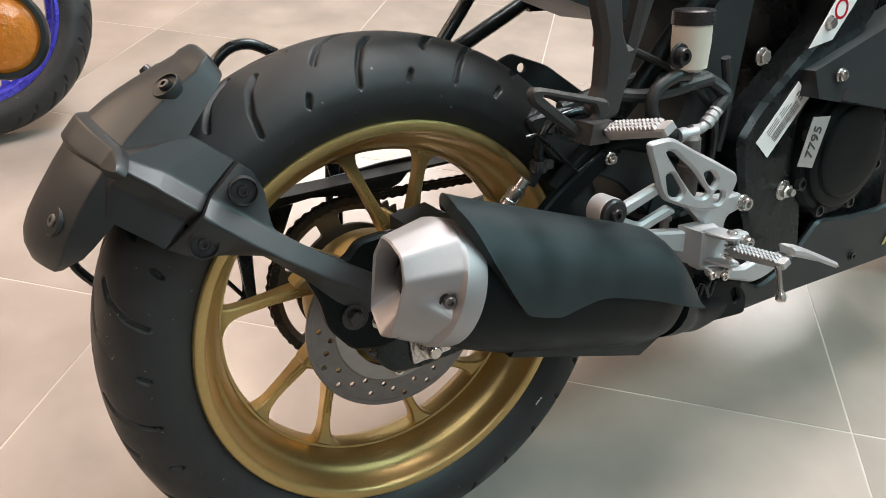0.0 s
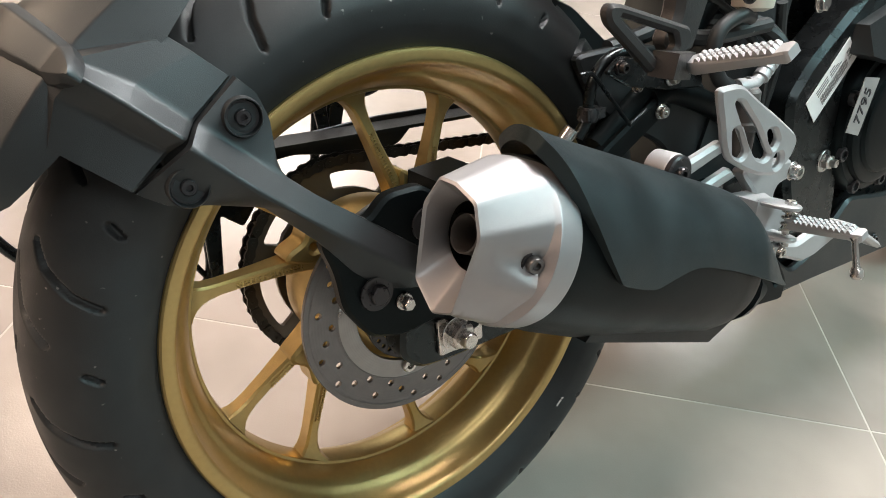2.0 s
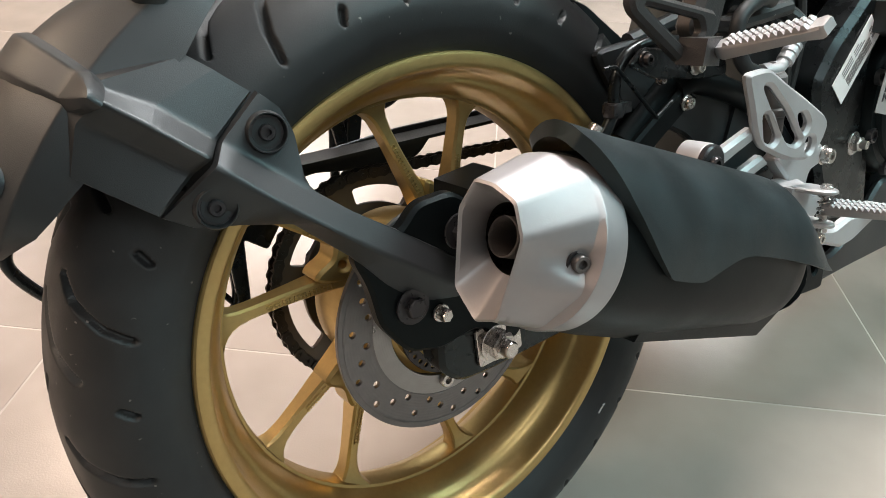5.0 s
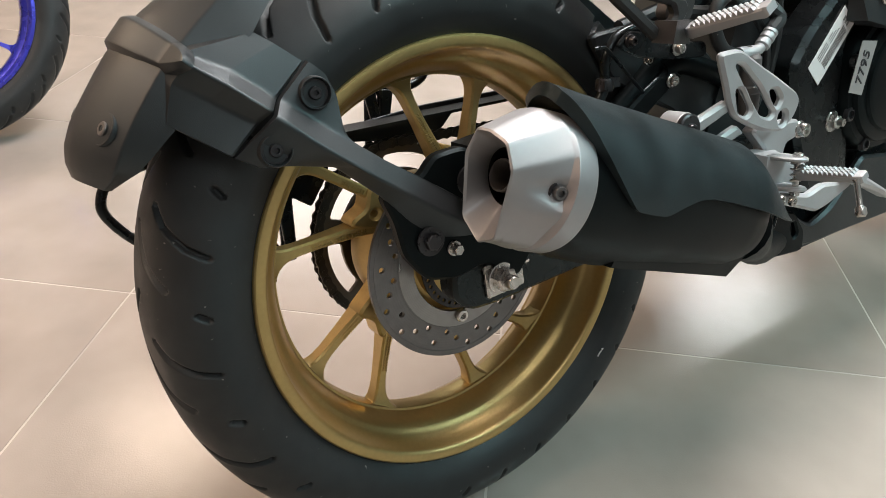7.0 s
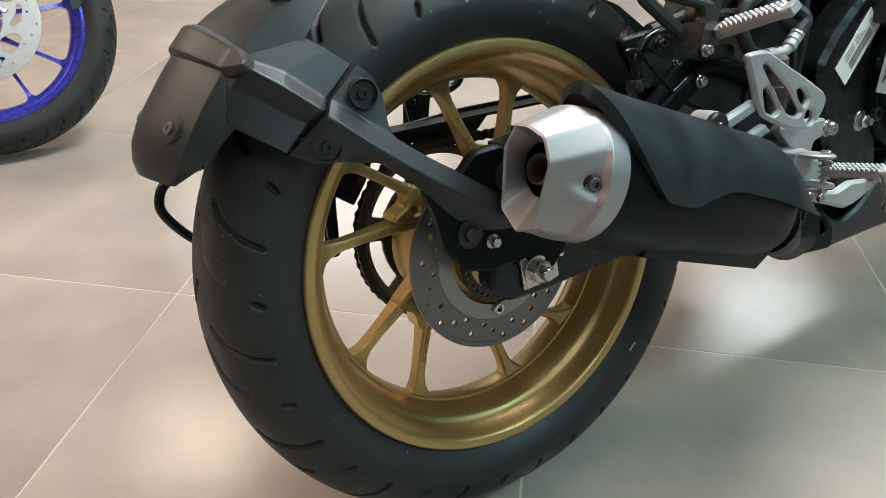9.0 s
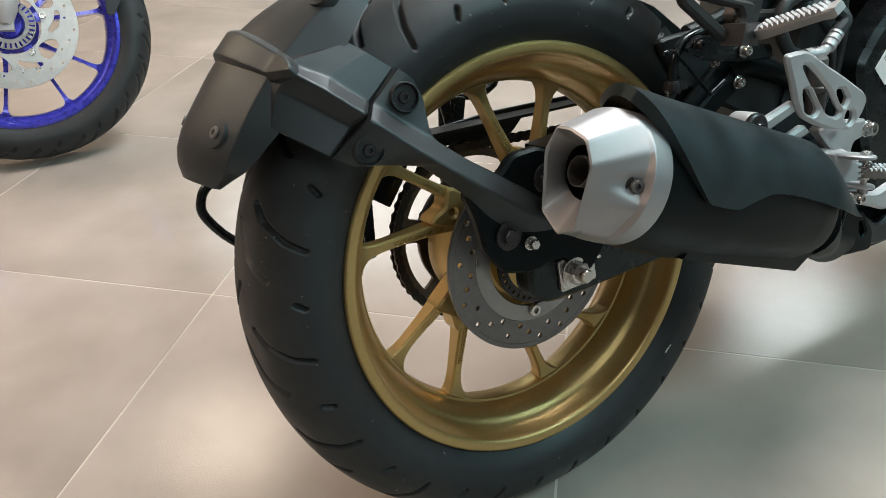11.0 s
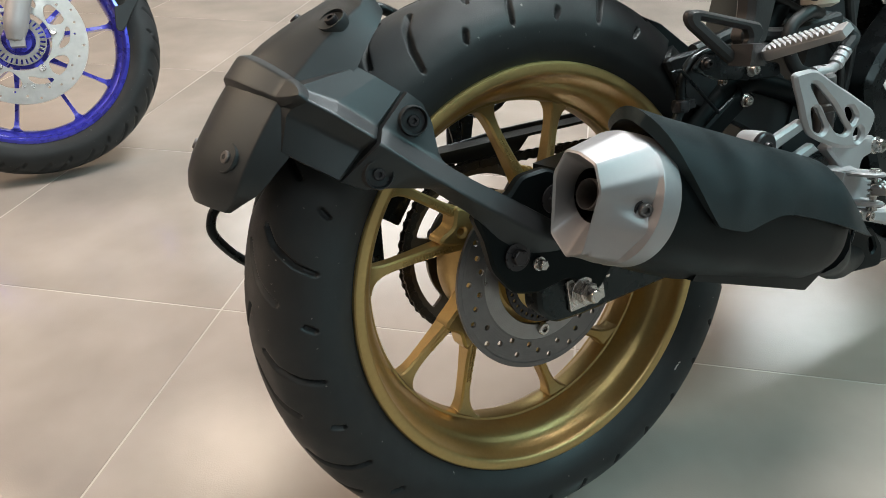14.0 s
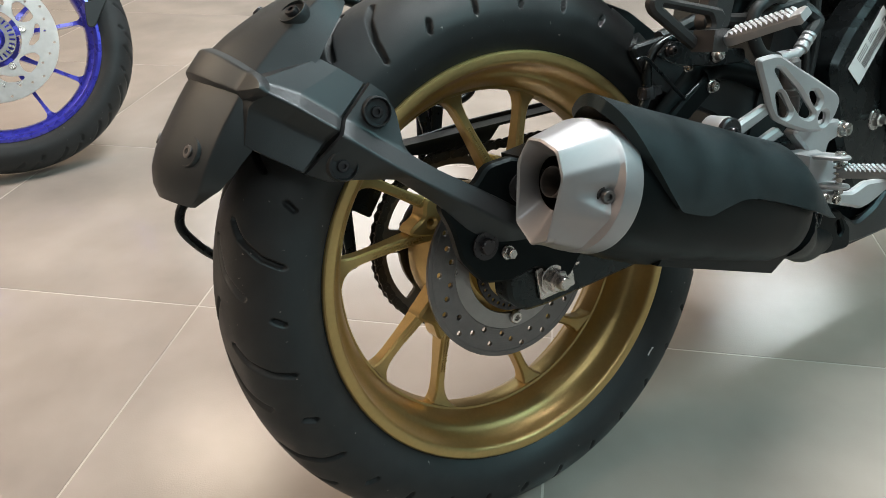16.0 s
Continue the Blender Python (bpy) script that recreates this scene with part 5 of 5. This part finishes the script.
# front wheel and side stand hold the bike up
front = part("front_wheel", revolve([(0.228, -0.045), (0.226, -0.048), (0.214, -0.044), (0.20, -0.022), (0.192, 0), (0.20, 0.022), (0.214, 0.044), (0.228, 0.045), (0.205, 0.02), (0.205, -0.02)], 96, closed=True), GOLD, bike, "gold painted alloy front wheel")
part("tyre", revolve([(0.224, -0.044), (0.24, -0.050), (0.265, -0.050), (0.285, -0.036), (0.295, -0.015), (0.297, 0), (0.295, 0.015), (0.285, 0.036), (0.265, 0.050), (0.24, 0.050), (0.224, 0.044)], 128), RUBBER, front, "", 60)
for k in range(10):
    part("spoke", spoke_bm(36 * k, 0.03, 36 * k, 0.196), GOLD, front)
part("hub", revolve([(0.01, -0.05), (0.035, -0.05), (0.04, -0.02), (0.04, 0.02), (0.035, 0.05), (0.01, 0.05)], 48), GOLD, front)
front.matrix_basis = pose(1.325, 0, -0.0185)
part("side_stand", merge(tube([(0.52, 0.115, -0.08), (0.50, 0.19, -0.17), (0.48, 0.238, -0.225), (0.47, 0.262, -0.248)], 0.010, 12)), BLACK, bike, "black steel side stand")
part("fork", merge(tube([(1.325, -0.09, -0.02), (1.20, -0.09, 0.28), (1.13, -0.09, 0.45)], 0.022, 14), tube([(1.325, 0.09, -0.02), (1.20, 0.09, 0.28), (1.13, 0.09, 0.45)], 0.022, 14)), BLACK, bike, "black front fork legs")
part("body", merge(block([(0.35, -0.09, 0.36), (1.12, -0.11, 0.30), (1.12, 0.11, 0.30), (0.35, 0.09, 0.36), (0.35, -0.09, 0.44), (1.15, -0.12, 0.46), (1.15, 0.12, 0.46), (0.35, 0.09, 0.44)], 0.02, 3)), PLASTIC, bike, "black bodywork above the engine")

# ---- the neighbouring motorcycle, of which the front wheel stands in view ----
other = tagged(new("motorcycle"), "neighbouring motorcycle with blue front wheel and bright disc", "motorcycle")
other.matrix_world = pose(-0.415, 1.378, 0.289) @ pose(0, 0, 0, 0, 0, -5.0) @ pose(0, 0, 0, -23.3, 0, 0)
bw = part("front_wheel", revolve([(0.229, -0.040), (0.2285, -0.043), (0.222, -0.045), (0.217, -0.041), (0.213, -0.031), (0.208, -0.028), (0.203, -0.024), (0.199, -0.016), (0.196, 0), (0.199, 0.016), (0.208, 0.028), (0.222, 0.045), (0.229, 0.042), (0.212, 0.02), (0.212, -0.02)], 128, closed=True), BLUE, other, "blue metallic alloy front wheel")
FRONT_TREAD = [[(0, -0.010), (5, -0.026), (9, -0.040)], [(8, -0.006), (12, -0.020), (15, -0.034)], [(17, -0.038), (18.5, -0.043)]]
part("tyre", tyre_mesh([(0, 0.298), (0.015, 0.296), (0.028, 0.290), (0.038, 0.281), (0.046, 0.268), (0.049, 0.256), (0.047, 0.242), (0.043, 0.232), (0.040, 0.226)], 900, 70, 18, mirrored(FRONT_TREAD, 10), 0.004, 0.0026), RUBBER, bw, "black rubber front tyre with wide grooves", 60)
for k in range(5):
    pc = 20 + 72 * k
    for a, b in ((pc - 9, pc - 15), (pc + 9, pc + 17)):
        out = []
        p0, p1 = Vector((0.05 * math.cos(radians(a)), 0, 0.05 * math.sin(radians(a)))), Vector((0.20 * math.cos(radians(b)), 0, 0.20 * math.sin(radians(b))))
        d = (p1 - p0).normalized()
        w = Vector((-d.z, 0, d.x))
        for t, h, y in ((0, 0.008, 0.020), (0.3, 0.0045, 0.014), (0.8, 0.0038, 0.012), (0.92, 0.0050, 0.013), (0.97, 0.009, 0.014), (1, 0.016, 0.016)):
            c = p0.lerp(p1, t)
            out.append([c - w * h + Vector((0, -y, 0)), c + w * h + Vector((0, -y, 0)), c + w * h + Vector((0, y, 0)), c - w * h + Vector((0, y, 0))])
        part("spoke", bevelled(rings(out), 0.002, 2, 40), BLUE, bw)
part("hub", revolve([(0.01, -0.058), (0.026, -0.058), (0.030, -0.030), (0.040, -0.022), (0.058, -0.018), (0.058, 0.035), (0.04, 0.05), (0.01, 0.05)], 48), BLUE, bw)
cuts = []
for k in range(5):
    c = 8 + 72 * k
    for outline in ([(0.107, 10), (0.1085, 20), (0.1065, 33), (0.096, 37), (0.083, 33), (0.074, 24), (0.072, 15), (0.080, 10), (0.094, 7)],
                    [(0.0795, 45), (0.088, 45.5), (0.101, 54), (0.1085, 68), (0.107, 74), (0.101, 74), (0.091, 61), (0.082, 52)]):
        cuts.append(round_loop([(r * math.cos(radians(c + a)), r * math.sin(radians(c + a))) for r, a in outline], 0.005))
for k in range(30):
    cuts.append(circle((0.123 + 0.008 * (k % 3 - 1)) * math.cos(math.radians(12 * k)), (0.123 + 0.008 * (k % 3 - 1)) * math.sin(math.radians(12 * k)), 0.0028, 10))
part("brake_disc", sheet(circle(0, 0, 0.141, 128), [circle(0, 0, 0.066, 64)] + cuts, 0.005, 0.0005, y=-0.062), BRIGHTDISC, bw, "bright drilled steel front brake disc")
for k in range(5):
    a = radians(8 + 72 * k)
    part("disc_bolt", hex_bolt((0.073 * math.cos(a), -0.0645, 0.073 * math.sin(a)), RIGHT, 0.008, 0.005), ZINC, bw)
    part("disc_arm", block([Vector((r * math.cos(a + s), y, r * math.sin(a + s))) for y in (-0.060, -0.046) for r, s in ((0.05, -0.2), (0.08, -0.12), (0.08, 0.12), (0.05, 0.2))], 0.003), BLUE, bw)
part("sensor_ring", sheet(circle(0, 0, 0.056, 64), [circle(0, 0, 0.034, 48)] + [[(r * math.cos(2 * math.pi * (k + s) / 30), r * math.sin(2 * math.pi * (k + s) / 30)) for r, s in ((0.0425, -0.2), (0.0535, -0.2), (0.0535, 0.2), (0.0425, 0.2))] for k in range(30)], 0.003, 0.0003, y=-0.068), WORNDISC, bw)
fork = part("fork_leg", merge(tube([(-0.004, -0.092, -0.004), (0.012, -0.092, 0.050), (0.075, -0.094, 0.22), (0.165, -0.096, 0.46)], lambda t: 0.017 + 0.008 * min(1, t * 4), 18), block([(-0.016, -0.102, -0.018), (0.012, -0.102, -0.020), (0.012, -0.076, -0.020), (-0.016, -0.076, -0.018), (-0.016, -0.102, 0.030), (0.017, -0.102, 0.024), (0.017, -0.076, 0.024), (-0.016, -0.076, 0.030)], 0.006, 3)), ALLOY, other, "silver front fork leg")
part("axle_end", turned((-0.002, -0.100, 0.004), RIGHT, [(0, 0.011), (0.006, 0.011), (0.007, 0.009), (0.007, 0.004), (0.003, 0.0035)], 16), ZINC, other)
fender = part("fender_stay", merge(sheet(round_loop([(0.2123, 0.0513), (0.2075, 0.0209), (0.2051, 0.0005), (0.2112, -0.0054), (0.2215, -0.0041), (0.2483, 0.0344), (0.2703, 0.0631), (0.3403, 0.1731), (0.3002, 0.1837), (0.2402, 0.0637), (0.2302, 0.0532)], 0.005), (), 0.006, 0.0015, y=-0.058)), PLASTIC, other, "black plastic fender stay")

# ---- floor tiles, shared meshes ----
size = TILE_STEP - GAP
tile_me = part("tile", box(-size / 2, size / 2, -size / 2, size / 2, -0.010, 0.0, 0.0005), TILE).data
bpy.data.objects.remove(bpy.data.objects["tile"])
ang = radians(YAW_TILE)
eu, ew = Vector((math.cos(ang), math.sin(ang), 0)), Vector((-math.sin(ang), math.cos(ang), 0))
U0, W0 = 0.0841, 0.2356


def trimmed(points, axis, limit, sign):
    """Cut a polygon off at one wall."""
    out = []
    for a, b in zip(points, points[1:] + points[:1]):
        da, db = sign * (limit - a[axis]), sign * (limit - b[axis])
        if da >= 0:
            out.append(a)
        if (da > 0 > db) or (da < 0 < db):
            out.append(a.lerp(b, da / (da - db)))
    return out


for i in range(-16, 18):
    for j in range(-16, 18):
        c = eu * (U0 + (i + 0.5) * TILE_STEP) + ew * (W0 + (j + 0.5) * TILE_STEP)
        turn = pose(0, 0, 0, 0, 0, YAW_TILE + 90 * ((i * 7 + j * 3) % 4))
        corners = [c + (eu * a + ew * b) * (size / 2) for a, b in ((-1, -1), (1, -1), (1, 1), (-1, 1))]
        cut_loop = corners
        for axis, limit, sign in ((0, -4.4, -1), (0, 6.6, 1), (1, -3.6, -1), (1, 8.4, 1)):
            cut_loop = trimmed(cut_loop, axis, limit, sign) if len(cut_loop) > 2 else []
        if len(cut_loop) < 3:
            continue
        if cut_loop == corners:
            share("tile", tile_me, floor, Matrix.Translation(c) @ turn)
        else:
            back = turn.inverted()
            local = [back @ (q - c) for q in cut_loop]
            piece = part("tile", rings([[q + Vector((0, 0, -0.010)) for q in local], local]), TILE, floor)
            piece.matrix_basis = Matrix.Translation(c) @ turn
